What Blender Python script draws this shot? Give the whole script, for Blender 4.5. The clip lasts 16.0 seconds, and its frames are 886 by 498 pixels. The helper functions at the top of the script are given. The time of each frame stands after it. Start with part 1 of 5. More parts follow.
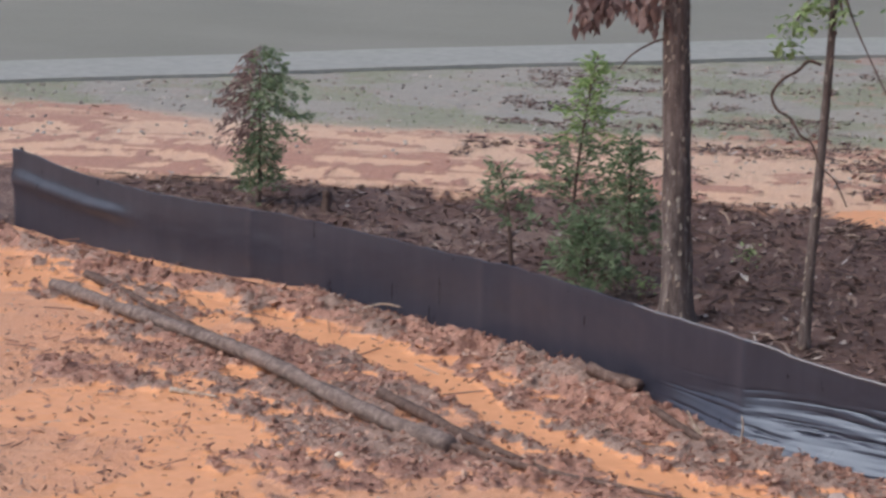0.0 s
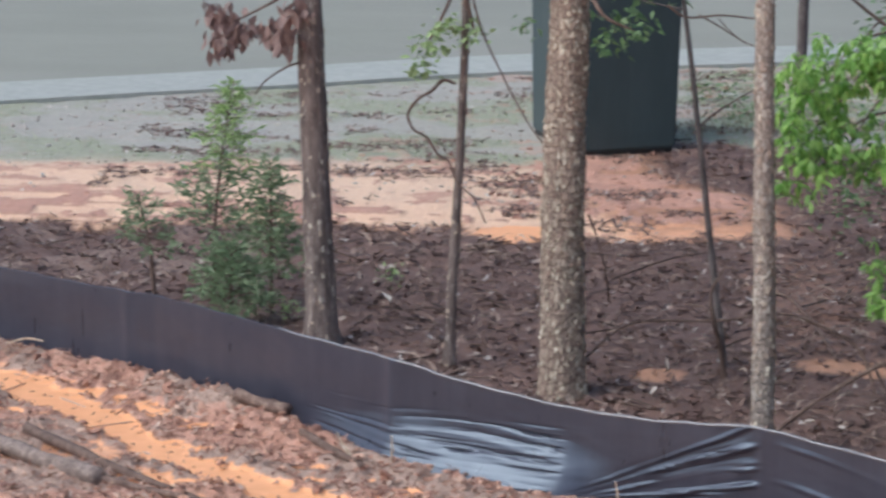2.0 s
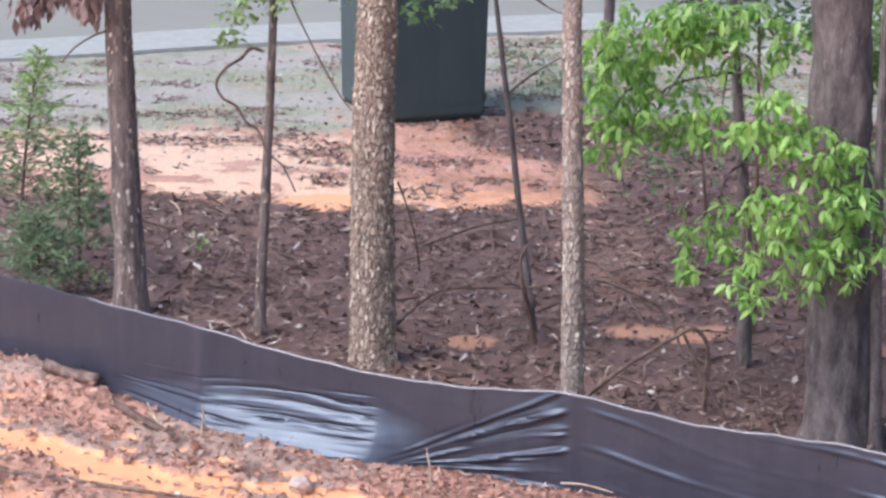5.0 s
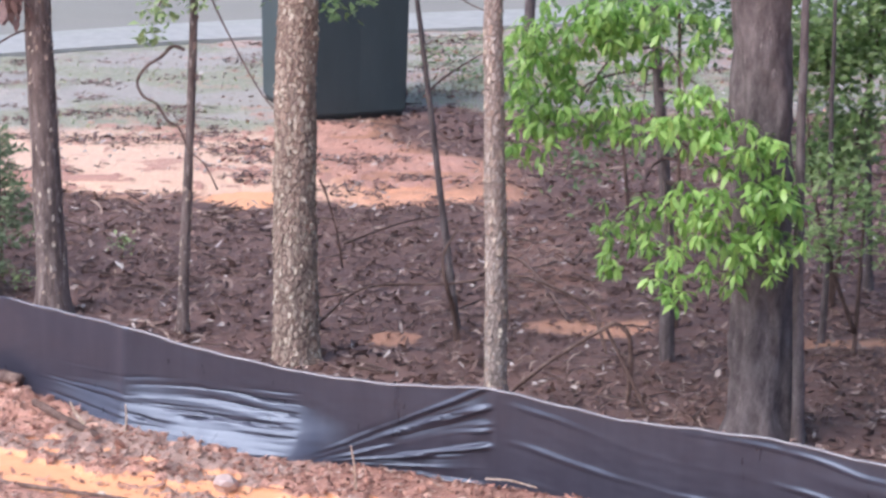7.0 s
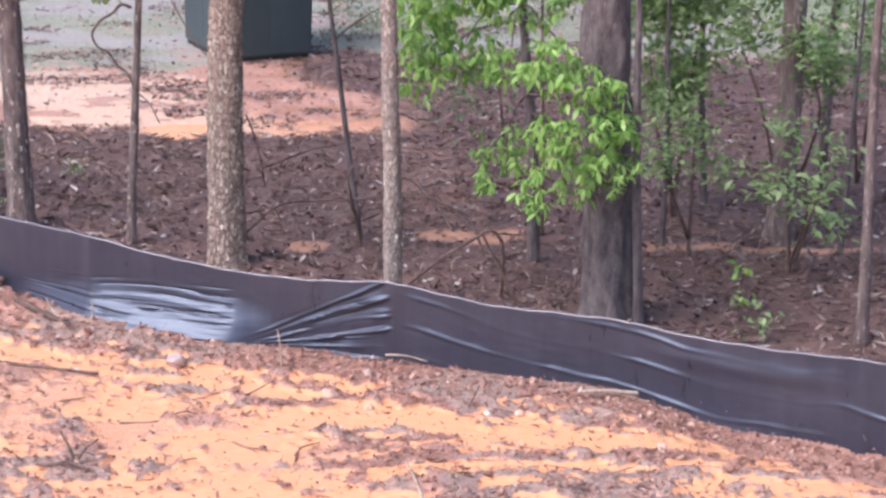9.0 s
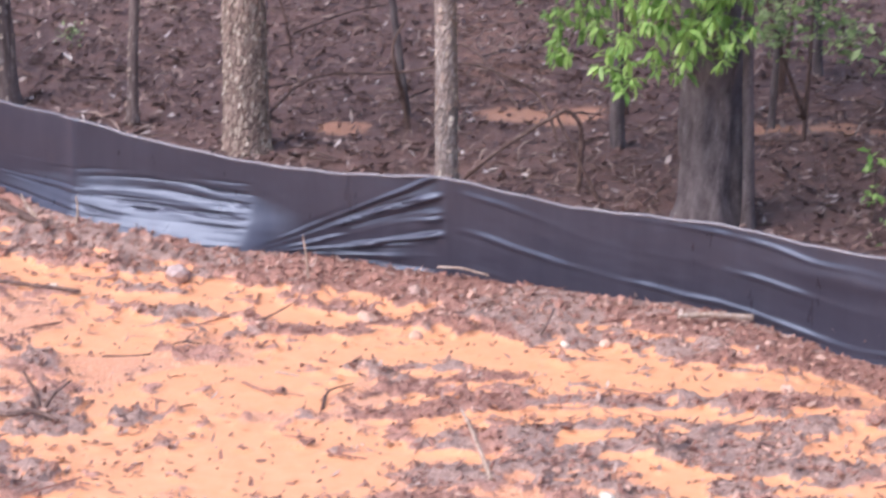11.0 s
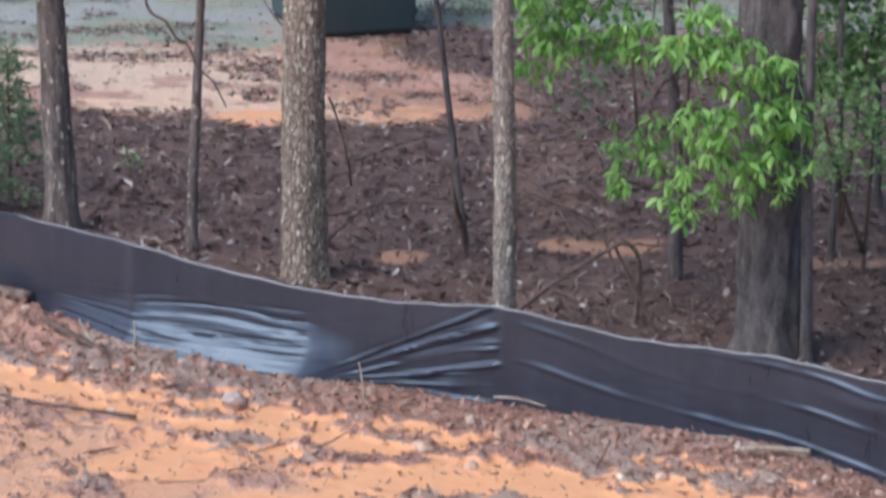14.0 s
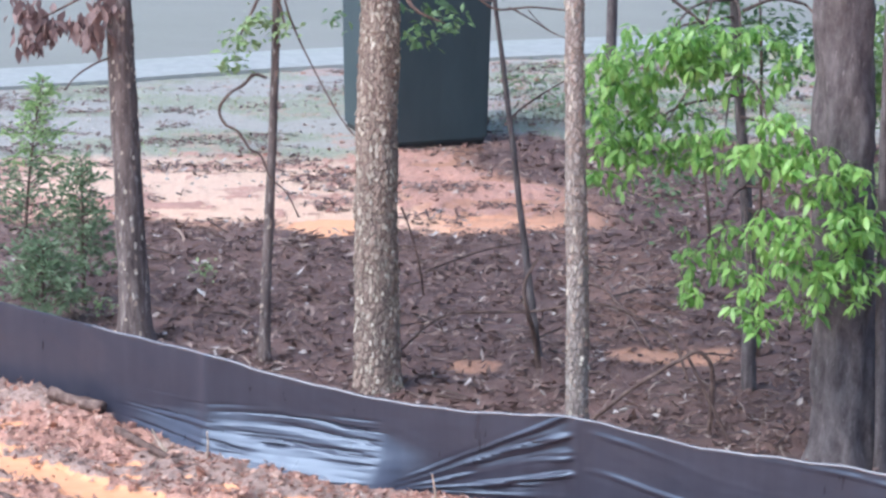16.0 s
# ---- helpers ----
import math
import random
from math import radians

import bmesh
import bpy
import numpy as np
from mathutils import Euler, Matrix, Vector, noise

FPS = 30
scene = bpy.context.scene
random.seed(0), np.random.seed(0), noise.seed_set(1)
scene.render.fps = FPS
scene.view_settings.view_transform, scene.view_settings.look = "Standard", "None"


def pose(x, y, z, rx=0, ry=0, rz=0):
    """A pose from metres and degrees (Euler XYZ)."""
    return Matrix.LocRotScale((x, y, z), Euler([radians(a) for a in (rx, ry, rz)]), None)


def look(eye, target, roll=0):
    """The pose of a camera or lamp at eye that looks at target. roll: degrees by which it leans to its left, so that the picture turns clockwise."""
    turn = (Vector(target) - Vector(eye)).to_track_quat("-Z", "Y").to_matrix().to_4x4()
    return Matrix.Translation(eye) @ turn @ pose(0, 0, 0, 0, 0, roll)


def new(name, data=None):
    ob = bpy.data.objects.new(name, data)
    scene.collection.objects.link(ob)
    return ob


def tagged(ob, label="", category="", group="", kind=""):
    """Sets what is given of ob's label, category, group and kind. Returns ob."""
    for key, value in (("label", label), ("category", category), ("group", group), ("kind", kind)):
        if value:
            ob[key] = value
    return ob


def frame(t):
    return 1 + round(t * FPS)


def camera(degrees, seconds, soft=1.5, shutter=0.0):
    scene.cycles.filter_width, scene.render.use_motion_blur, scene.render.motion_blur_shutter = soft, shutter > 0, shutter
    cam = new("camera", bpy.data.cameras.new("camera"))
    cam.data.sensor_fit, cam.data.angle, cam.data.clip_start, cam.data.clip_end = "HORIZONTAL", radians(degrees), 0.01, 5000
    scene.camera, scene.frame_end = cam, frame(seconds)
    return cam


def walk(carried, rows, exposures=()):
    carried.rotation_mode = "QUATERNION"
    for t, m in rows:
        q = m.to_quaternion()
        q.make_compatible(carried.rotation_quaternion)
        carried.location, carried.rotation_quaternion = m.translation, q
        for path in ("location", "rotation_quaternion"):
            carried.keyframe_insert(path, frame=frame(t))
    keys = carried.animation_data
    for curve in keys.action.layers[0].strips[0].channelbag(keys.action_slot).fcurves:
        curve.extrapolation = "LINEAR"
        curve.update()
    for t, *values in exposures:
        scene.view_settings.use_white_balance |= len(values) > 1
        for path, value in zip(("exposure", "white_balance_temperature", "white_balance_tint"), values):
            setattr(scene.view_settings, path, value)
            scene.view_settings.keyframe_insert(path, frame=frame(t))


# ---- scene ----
# ---- camera ----
cam = camera(17.0, 16.0, soft=2.7, shutter=0.4)
# seconds, place (metres), turn (degrees)
ROWS = [
    (0.0, 0.000, 0.000, 6.400, 76.192, -1.060, 10.932),
    (0.5, 0.000, 0.000, 6.400, 76.520, -0.814, 10.065),
    (1.0, 0.000, 0.000, 6.400, 76.350, -0.431, 8.834),
    (1.5, 0.000, 0.000, 6.400, 76.563, -0.300, 6.152),
    (2.0, 0.000, 0.000, 6.400, 76.769, -0.513, 3.704),
    (2.5, 0.000, 0.000, 6.400, 76.737, -0.883, 2.129),
    (3.0, 0.000, 0.000, 6.400, 76.477, -0.876, 1.011),
    (3.5, 0.000, 0.000, 6.400, 76.298, -0.972, 0.237),
    (6.0, 0.000, 0.000, 6.400, 76.075, -0.942, -0.090),
    (6.5, 0.000, 0.000, 6.400, 75.790, -0.799, -0.602),
    (7.0, 0.000, 0.000, 6.400, 76.160, -0.916, -1.514),
    (7.5, -0.155, -5.788, 7.563, 76.522, -0.956, -1.875),
    (8.0, -0.308, -7.485, 7.995, 76.118, -0.872, -2.696),
    (8.2, -0.400, -7.425, 8.039, 75.814, -0.551, -3.500),
    (10.3, 0.000, 0.000, 6.400, 73.561, -1.171, -3.591),
    (10.5, 0.000, 0.000, 6.400, 73.318, -0.941, -3.450),
    (11.0, 0.000, 0.000, 6.400, 72.091, -0.678, -2.572),
    (11.5, 0.000, 0.000, 6.400, 71.077, -0.325, -1.514),
    (12.0, 0.000, 0.000, 6.400, 70.808, -0.257, -1.189),
    (12.5, 0.000, 0.000, 6.400, 70.995, -0.048, -1.439),
    (13.0, 0.000, 0.000, 6.400, 71.324, -0.281, -1.485),
    (13.5, 0.000, 0.000, 6.400, 72.383, -0.614, -1.444),
    (14.0, 0.000, 0.000, 6.400, 74.576, -1.015, -1.315),
    (14.5, 0.000, 0.000, 6.400, 76.246, -0.634, -0.776),
    (15.0, 0.000, 0.000, 6.400, 76.635, -0.747, -0.357),
    (15.5, 0.000, 0.000, 6.400, 76.711, -0.758, -0.159),
    (16.0, 0.000, 0.000, 6.400, 76.677, -0.583, 0.020),
]

EXPOSURES = [(0.0, -0.25, 5950, 12), (1.0, -0.02, 5750, 8), (1.5, 0.05, 5600, 5), (2.5, 0.40, 5600, 6), (3.5, 0.64, 5600, 8), (6.5, 0.69, 5650, 18), (8.0, 0.69, 5600, 18), (10.4, 0.71, 5750, 26),
             (11.0, 0.59, 5700, 23), (11.5, 0.28, 5750, 21), (12.5, -0.03, 5900, 20), (13.5, -0.03, 5650, 13), (14.0, 0.16, 5250, 5), (14.5, 0.58, 4800, -2), (15.0, 0.72, 4950, 0), (16.0, 0.76, 5150, 9)]
walk(cam, [(t, pose(x, y, z, a, b, c)) for t, x, y, z, a, b, c in ROWS], EXPOSURES)

# ---- light: a bright overcast sky ----
world = bpy.data.worlds.new("overcast_sky")
scene.world = world
world.use_nodes = True
wn = world.node_tree
sky = wn.nodes.new("ShaderNodeTexSky")
sky.sky_type = "NISHITA"
sky.sun_disc = False
sky.sun_elevation = radians(52)
sky.sun_rotation = radians(239)
sky.air_density, sky.dust_density, sky.ozone_density = 1.0, 6.0, 0.6
wn.nodes["Background"].inputs["Strength"].default_value = 0.15
wn.links.new(sky.outputs["Color"], wn.nodes["Background"].inputs["Color"])
sun_data = bpy.data.lights.new("sun", "SUN")
sun_data.energy, sun_data.angle, sun_data.color = 0.9, radians(45), (1.0, 0.97, 0.93)
sun = new("sun", sun_data)
sun.matrix_world = look((-21.3, 9.2, 30), (0, 22, 0))


# ---- small helpers ----
def hash2(ix, iy, seed):
    h = (ix.astype(np.int64) * 374761393 + iy.astype(np.int64) * 668265263 + seed * 2147483647) & 0xFFFFFFFF
    h = ((h ^ (h >> 13)) * 1274126177) & 0xFFFFFFFF
    return ((h ^ (h >> 16)) & 0xFFFF) / 65535.0


def grain(x, y, size, seed):
    """Smooth noise from 0 to 1 with lumps of that size in metres."""
    x, y = np.asarray(x, float) / size, np.asarray(y, float) / size
    ix, iy = np.floor(x), np.floor(y)
    fx, fy = x - ix, y - iy
    fx, fy = fx * fx * (3 - 2 * fx), fy * fy * (3 - 2 * fy)
    a, b = hash2(ix, iy, seed), hash2(ix + 1, iy, seed)
    c, d = hash2(ix, iy + 1, seed), hash2(ix + 1, iy + 1, seed)
    return (a * (1 - fx) + b * fx) * (1 - fy) + (c * (1 - fx) + d * fx) * fy


def rough(x, y, size, seed, octaves=4):
    total, amp = 0, 0.5
    for k in range(octaves):
        total = total + amp * grain(x, y, size / 2 ** k, seed + k)
        amp /= 2
    return total / (1 - 0.5 ** octaves)


def smooth(v, lo, hi):
    v = np.clip((v - lo) / (hi - lo), 0, 1)
    return v * v * (3 - 2 * v)


def mesh_object(name, verts, faces, material, parent=None, label="", shade=True):
    me = bpy.data.meshes.new(name)
    me.from_pydata(verts, [], faces)
    if shade:
        me.polygons.foreach_set("use_smooth", [True] * len(me.polygons))
    me.materials.append(material)
    ob = new(name, me)
    ob.parent = parent
    if label:
        ob["label"] = label
    return ob


def part(name, bm, material, parent=None, label="", shade=True):
    me = bpy.data.meshes.new(name)
    bm.to_mesh(me)
    bm.free()
    if shade:
        me.polygons.foreach_set("use_smooth", [True] * len(me.polygons))
    me.materials.append(material)
    ob = new(name, me)
    ob.parent = parent
    if label:
        ob["label"] = label
    return ob


def thing(name, at, label, category, group="", kind=""):
    ob = new(name)
    ob.location = at
    ob.empty_display_size = 0.2
    return tagged(ob, label, category, group, kind)


def tube(path, radii, sides=8, bump=0.0, seed=0, verts=None, faces=None):
    """A round stem along a path of points; returns vertices and faces."""
    verts = [] if verts is None else verts
    faces = [] if faces is None else faces
    start = len(verts)
    path = [Vector(q) for q in path]
    run = 0.0
    for i, c in enumerate(path):
        run += (c - path[i - 1]).length if i else 0.0
        d = (path[min(i + 1, len(path) - 1)] - path[max(i - 1, 0)]).normalized()
        u = d.cross(Vector((0.31, 0.95, 0.05))).normalized()
        if u.length < 0.5:
            u = Vector((1, 0, 0))
        v = d.cross(u)
        for k in range(sides):
            a = 2 * math.pi * k / sides
            r = radii[i]
            if bump:
                r *= 1 + bump * noise.noise((math.cos(a) * 2.2 + seed, math.sin(a) * 2.2, run * 2.5 + seed))
                r *= 1 + 0.6 * bump * noise.noise((math.cos(a) * 6 + seed, math.sin(a) * 6, run * 5))
            verts.append(c + (u * math.cos(a) + v * math.sin(a)) * r)
    for i in range(len(path) - 1):
        for k in range(sides):
            a, b = start + i * sides + k, start + i * sides + (k + 1) % sides
            faces.append((a, b, b + sides, a + sides))
    faces.append(tuple(start + k for k in range(sides))[::-1])
    faces.append(tuple(start + (len(path) - 1) * sides + k for k in range(sides)))
    return verts, faces


def bend(points, steps):
    """A smooth line through the points (Catmull-Rom)."""
    p = [Vector(q) for q in points]
    p = [2 * p[0] - p[1]] + p + [2 * p[-1] - p[-2]]
    out = []
    for i in range(1, len(p) - 2):
        for k in range(steps):
            t = k / steps
            a, b, c, d = p[i - 1], p[i], p[i + 1], p[i + 2]
            out.append(0.5 * (2 * b + (c - a) * t + (2 * a - 5 * b + 4 * c - d) * t * t + (3 * b - a - 3 * c + d) * t ** 3))
    out.append(p[-2])
    return out


# ---- materials ----
class Nodes:
    def __init__(self, name):
        self.mat = bpy.data.materials.new(name)
        self.mat.use_nodes = True
        self.t = self.mat.node_tree
        self.bsdf = self.t.nodes["Principled BSDF"]
        self.place = self.t.nodes.new("ShaderNodeTexCoord").outputs["Object"]

    def node(self, kind, **values):
        n = self.t.nodes.new("ShaderNode" + kind)
        for k, v in values.items():
            n.inputs[k].default_value = v
        return n

    def link(self, a, b):
        self.t.links.new(a, b)

    def noise(self, scale, detail=5.0, rough_=0.6, stretch=None, place=None):
        n = self.node("TexNoise", Scale=scale, Detail=detail, Roughness=rough_)
        src = place or self.place
        if stretch:
            m = self.node("Mapping", Scale=stretch)
            self.link(src, m.inputs["Vector"])
            src = m.outputs["Vector"]
        self.link(src, n.inputs["Vector"])
        return n.outputs["Fac"]

    def ramp(self, fac, stops):
        r = self.t.nodes.new("ShaderNodeValToRGB")
        e = r.color_ramp.elements
        while len(e) < len(stops):
            e.new(0.5)
        for el, (pos, col) in zip(e, stops):
            el.position = pos
            el.color = (*col, 1) if isinstance(col, tuple) else (col, col, col, 1)
        self.link(fac, r.inputs["Fac"])
        return r.outputs["Color"]

    def mix(self, fac, a, b, mode="MIX"):
        m = self.t.nodes.new("ShaderNodeMix")
        m.data_type, m.blend_type = "RGBA", mode
        for src, sock in ((fac, m.inputs[0]), (a, m.inputs[6]), (b, m.inputs[7])):
            if isinstance(src, bpy.types.NodeSocket):
                self.link(src, sock)
            elif isinstance(src, tuple):
                sock.default_value = (*src, 1)
            elif sock == m.inputs[0]:
                sock.default_value = src
            else:
                sock.default_value = (src, src, src, 1)
        return m.outputs[2]

    def attribute(self, name):
        n = self.t.nodes.new("ShaderNodeAttribute")
        n.attribute_name = name
        return n.outputs["Fac"]

    def island(self):
        return self.t.nodes.new("ShaderNodeNewGeometry").outputs["Random Per Island"]

    def random(self):
        return self.t.nodes.new("ShaderNodeObjectInfo").outputs["Random"]

    def done(self, colour, roughness=0.7, bump=None, strength=0.4, distance=0.02, specular=0.5):
        for src, key in ((colour, "Base Color"), (roughness, "Roughness")):
            sock = self.bsdf.inputs[key]
            if isinstance(src, bpy.types.NodeSocket):
                self.link(src, sock)
            elif isinstance(src, tuple):
                sock.default_value = (*src, 1)
            else:
                sock.default_value = src
        self.bsdf.inputs["Specular IOR Level"].default_value = specular
        if bump is not None:
            b = self.node("Bump", Strength=strength, Distance=distance)
            self.link(bump, b.inputs["Height"])
            self.link(b.outputs["Normal"], self.bsdf.inputs["Normal"])
        return self.mat


def ground_material():
    n = Nodes("wet_ground")
    fine, mid, big = n.noise(45, 6), n.noise(9, 5), n.noise(1.3, 4)
    clay = n.ramp(fine, [(0.25, (0.55, 0.25, 0.13)), (0.55, (0.76, 0.40, 0.23)), (0.8, (0.84, 0.51, 0.335))])
    clay = n.mix(n.ramp(big, [(0.35, 0.0), (0.7, 0.5)]), clay, (0.66, 0.42, 0.29))
    silt = n.ramp(mid, [(0.3, (0.73, 0.355, 0.170)), (0.7, (0.83, 0.43, 0.225))])
    clods = n.ramp(fine, [(0.25, (0.32, 0.175, 0.13)), (0.5, (0.50, 0.27, 0.195)), (0.75, (0.69, 0.43, 0.325))])
    clods = n.mix(n.ramp(mid, [(0.4, 0.0), (0.7, 0.55)]), clods, (0.44, 0.30, 0.24))
    litter = n.ramp(fine, [(0.2, (0.075, 0.050, 0.044)), (0.5, (0.135, 0.080, 0.065)), (0.72, (0.22, 0.146, 0.120)), (0.85, (0.38, 0.31, 0.27))])
    litter = n.mix(n.ramp(big, [(0.40, 0.0), (0.62, 0.6)]), litter, n.ramp(mid, [(0.3, (0.105, 0.060, 0.047)), (0.7, (0.27, 0.165, 0.13))]))
    litter = n.mix(n.ramp(n.noise(4.5, 5, 0.7), [(0.52, 0.0), (0.66, 0.5)]), litter, (0.065, 0.048, 0.043))
    mulch = n.ramp(fine, [(0.25, (0.14, 0.068, 0.050)), (0.5, (0.30, 0.155, 0.115)), (0.75, (0.46, 0.275, 0.215))])
    gravel = n.ramp(fine, [(0.25, (0.25, 0.24, 0.21)), (0.55, (0.395, 0.38, 0.335)), (0.8, (0.51, 0.495, 0.445))])
    grass = n.ramp(fine, [(0.25, (0.16, 0.185, 0.10)), (0.6, (0.30, 0.335, 0.20)), (0.8, (0.42, 0.45, 0.30))])
    sand = n.ramp(fine, [(0.25, (0.60, 0.40, 0.27)), (0.55, (0.78, 0.56, 0.40)), (0.8, (0.85, 0.66, 0.51))])
    # wet brown clay by the cabin, darkened in colour for the cabin's shade as well
    damp_shade = n.ramp(mid, [(0.3, (0.29, 0.15, 0.098)), (0.6, (0.43, 0.23, 0.145)), (0.8, (0.50, 0.295, 0.205))])
    ashen = n.ramp(fine, [(0.25, (0.20, 0.145, 0.12)), (0.5, (0.35, 0.26, 0.215)), (0.75, (0.50, 0.39, 0.32))])
    edge = n.noise(26, 6, 0.65)
    col = clay
    for name, c in (("gravel", gravel), ("sand", sand), ("damp_shade", damp_shade), ("grass", grass), ("litter", litter), ("clods", clods), ("grey", ashen), ("mulch", mulch), ("silt", silt)):
        w = n.attribute(name)
        if name in ("clods", "silt", "mulch", "grey"):  # ragged edges between the covers
            w = n.ramp(n.mix(0.32, w, edge, "LINEAR_LIGHT"), [(0.36, 0.0), (0.58, 0.6 if name == "mulch" else 0.85 if name == "grey" else 1.0)])
        col = n.mix(w, col, c)
    r = n.mix(n.attribute("silt"), n.ramp(mid, [(0.3, 0.45), (0.7, 0.75)]), 0.38)
    h = n.mix(n.attribute("silt"), n.mix(0.5, fine, mid), 0.5)
    return n.done(col, r, h, 0.9, 0.05, 0.35)


def road_material():
    n = Nodes("wet_asphalt")
    fine, big = n.noise(60, 5), n.noise(0.35, 3, stretch=(1, 3, 1))
    col = n.ramp(fine, [(0.3, (0.19, 0.19, 0.16)), (0.7, (0.26, 0.26, 0.22))])
    col = n.mix(n.ramp(big, [(0.35, 0.0), (0.65, 0.5)]), col, (0.30, 0.30, 0.26))
    return n.done(col, n.ramp(big, [(0.3, 0.6), (0.7, 0.75)]), fine, 0.25, 0.01, 0.3)


def concrete_material():
    n = Nodes("wet_concrete")
    col = n.ramp(n.noise(8, 5), [(0.3, (0.30, 0.31, 0.285)), (0.7, (0.38, 0.39, 0.36))])
    return n.done(col, 0.6, n.noise(50), 0.2, 0.01, 0.3)


def fabric_material():
    n = Nodes("black_woven_plastic")
    weave = n.noise(220, 2, stretch=(1, 1, 0.3))
    streak = n.noise(5, 4, stretch=(1.5, 1.5, 0.25))
    col = n.ramp(streak, [(0.3, (0.036, 0.036, 0.052)), (0.7, (0.050, 0.050, 0.070))])
    n.bsdf.inputs["IOR"].default_value = 1.68
    n.bsdf.inputs["Specular Tint"].default_value = (0.67, 0.82, 1.0, 1)
    return n.done(col, n.ramp(streak, [(0.3, 0.27), (0.7, 0.36)]), weave, 0.05, 0.004, 0.5)


def bark_material(name, dark, mid_, pale, patch, stretch=0.22, patches=0.55):
    n = Nodes(name)
    plates = n.noise(16, 6, 0.65, (1, 1, stretch))
    fine = n.noise(70, 4, 0.6, (1, 1, 0.5))
    lichen = n.noise(30, 5, 0.65, (1, 1, 0.28))
    col = n.ramp(plates, [(0.3, dark), (0.5, mid_), (0.72, pale)])
    col = n.mix(n.ramp(lichen, [(patches, 0.0), (patches + 0.07, 0.8)]), col, patch)
    col = n.mix(0.35, col, n.ramp(fine, [(0.3, 0.25), (0.7, 0.95)]), "MULTIPLY")
    return n.done(col, 0.75, n.mix(0.6, fine, plates), 0.9, 0.03, 0.3)


def flaky_bark_material(name, deep, mid_, pale, lichen):
    """Bark that breaks into small upright plates with dark cracks and pale lichen on some of them."""
    n = Nodes(name)
    warp = n.node("TexNoise", Scale=9.0, Detail=4.0)
    n.link(n.place, warp.inputs["Vector"])
    where = n.mix(0.06, n.place, warp.outputs["Color"], "LINEAR_LIGHT")
    stretch = n.node("Mapping", Scale=(1, 1, 0.42))
    n.link(where, stretch.inputs["Vector"])
    cells, cracks = n.node("TexVoronoi", Scale=30.0), n.node("TexVoronoi", Scale=30.0)
    cracks.feature = "DISTANCE_TO_EDGE"
    for v in (cells, cracks):
        n.link(stretch.outputs["Vector"], v.inputs["Vector"])
    tone = n.ramp(cells.outputs["Color"], [(0.15, mid_), (0.5, pale), (0.62, pale), (0.68, lichen)])
    patch = n.noise(3.5, 4, 0.6, (1, 1, 0.5))
    tone = n.mix(n.ramp(patch, [(0.42, 0.75), (0.58, 0.0)]), tone, mid_)
    fine = n.noise(110, 4, 0.65)
    col = n.mix(n.ramp(cracks.outputs["Distance"], [(0.03, 1.0), (0.16, 0.0)]), tone, deep)
    col = n.mix(0.5, col, n.ramp(fine, [(0.3, 0.35), (0.7, 1.0)]), "MULTIPLY")
    high = n.ramp(cracks.outputs["Distance"], [(0.0, 0.0), (0.22, 1.0)])
    return n.done(col, 0.72, n.mix(0.35, high, fine), 0.9, 0.02, 0.3)


def leaf_material(name, low, high, rough_=0.38, per_object=False, glow=0.3):
    n = Nodes(name)
    pick = n.random() if per_object else n.island()
    col = n.ramp(pick, [(0.0, low), (1.0, high)])
    col = n.mix(n.ramp(n.noise(30, 3), [(0.35, 0.0), (0.75, 0.35)]), col, tuple(min(1, v * 1.5) for v in high))
    n.bsdf.inputs["Transmission Weight"].default_value = 0.0
    n.done(col, rough_, n.noise(60, 2), 0.15, 0.003)
    trans = n.node("BsdfTranslucent")
    n.link(col, trans.inputs["Color"])
    blend = n.node("MixShader", Fac=glow)
    n.link(n.bsdf.outputs["BSDF"], blend.inputs[1])
    n.link(trans.outputs["BSDF"], blend.inputs[2])
    n.link(blend.outputs["Shader"], n.t.nodes["Material Output"].inputs["Surface"])
    return n.mat


def chip_material(name, stops, rough_=0.6):
    n = Nodes(name)
    col = n.ramp(n.island(), stops)
    col = n.mix(0.45, col, n.ramp(n.noise(35, 4), [(0.3, 0.35), (0.75, 1.0)]), "MULTIPLY")
    return n.done(col, rough_, n.noise(70, 3), 0.5, 0.01, 0.4)


def stone_material(name, low, high):
    n = Nodes(name)
    return n.done(n.ramp(n.noise(25, 5), [(0.3, low), (0.7, high)]), 0.6, n.noise(60), 0.4, 0.01)


GROUND, ROAD, CONCRETE, FABRIC = ground_material(), road_material(), concrete_material(), fabric_material()
BARK_GREY = flaky_bark_material("flaking_grey_bark", (0.26, 0.185, 0.15), (0.42, 0.32, 0.26), (0.54, 0.44, 0.355), (0.70, 0.62, 0.49))
BARK_PATCHY = flaky_bark_material("patchy_pale_bark", (0.31, 0.25, 0.215), (0.45, 0.375, 0.325), (0.54, 0.47, 0.41), (0.66, 0.60, 0.53))
BARK_BROWN = bark_material("brown_bark", (0.09, 0.068, 0.062), (0.20, 0.155, 0.14), (0.33, 0.27, 0.24), (0.48, 0.42, 0.38), patches=0.57)
BARK_DARK = bark_material("dark_pine_bark", (0.08, 0.064, 0.064), (0.16, 0.135, 0.132), (0.25, 0.22, 0.212), (0.35, 0.315, 0.30), stretch=0.35, patches=0.62)
TWIG = bark_material("wet_twig", (0.085, 0.058, 0.048), (0.17, 0.115, 0.095), (0.26, 0.185, 0.15), (0.34, 0.28, 0.23), patches=0.7)
DEADWOOD = bark_material("wet_dead_wood", (0.09, 0.055, 0.045), (0.20, 0.135, 0.11), (0.36, 0.26, 0.21), (0.46, 0.37, 0.31), stretch=0.9, patches=0.62)
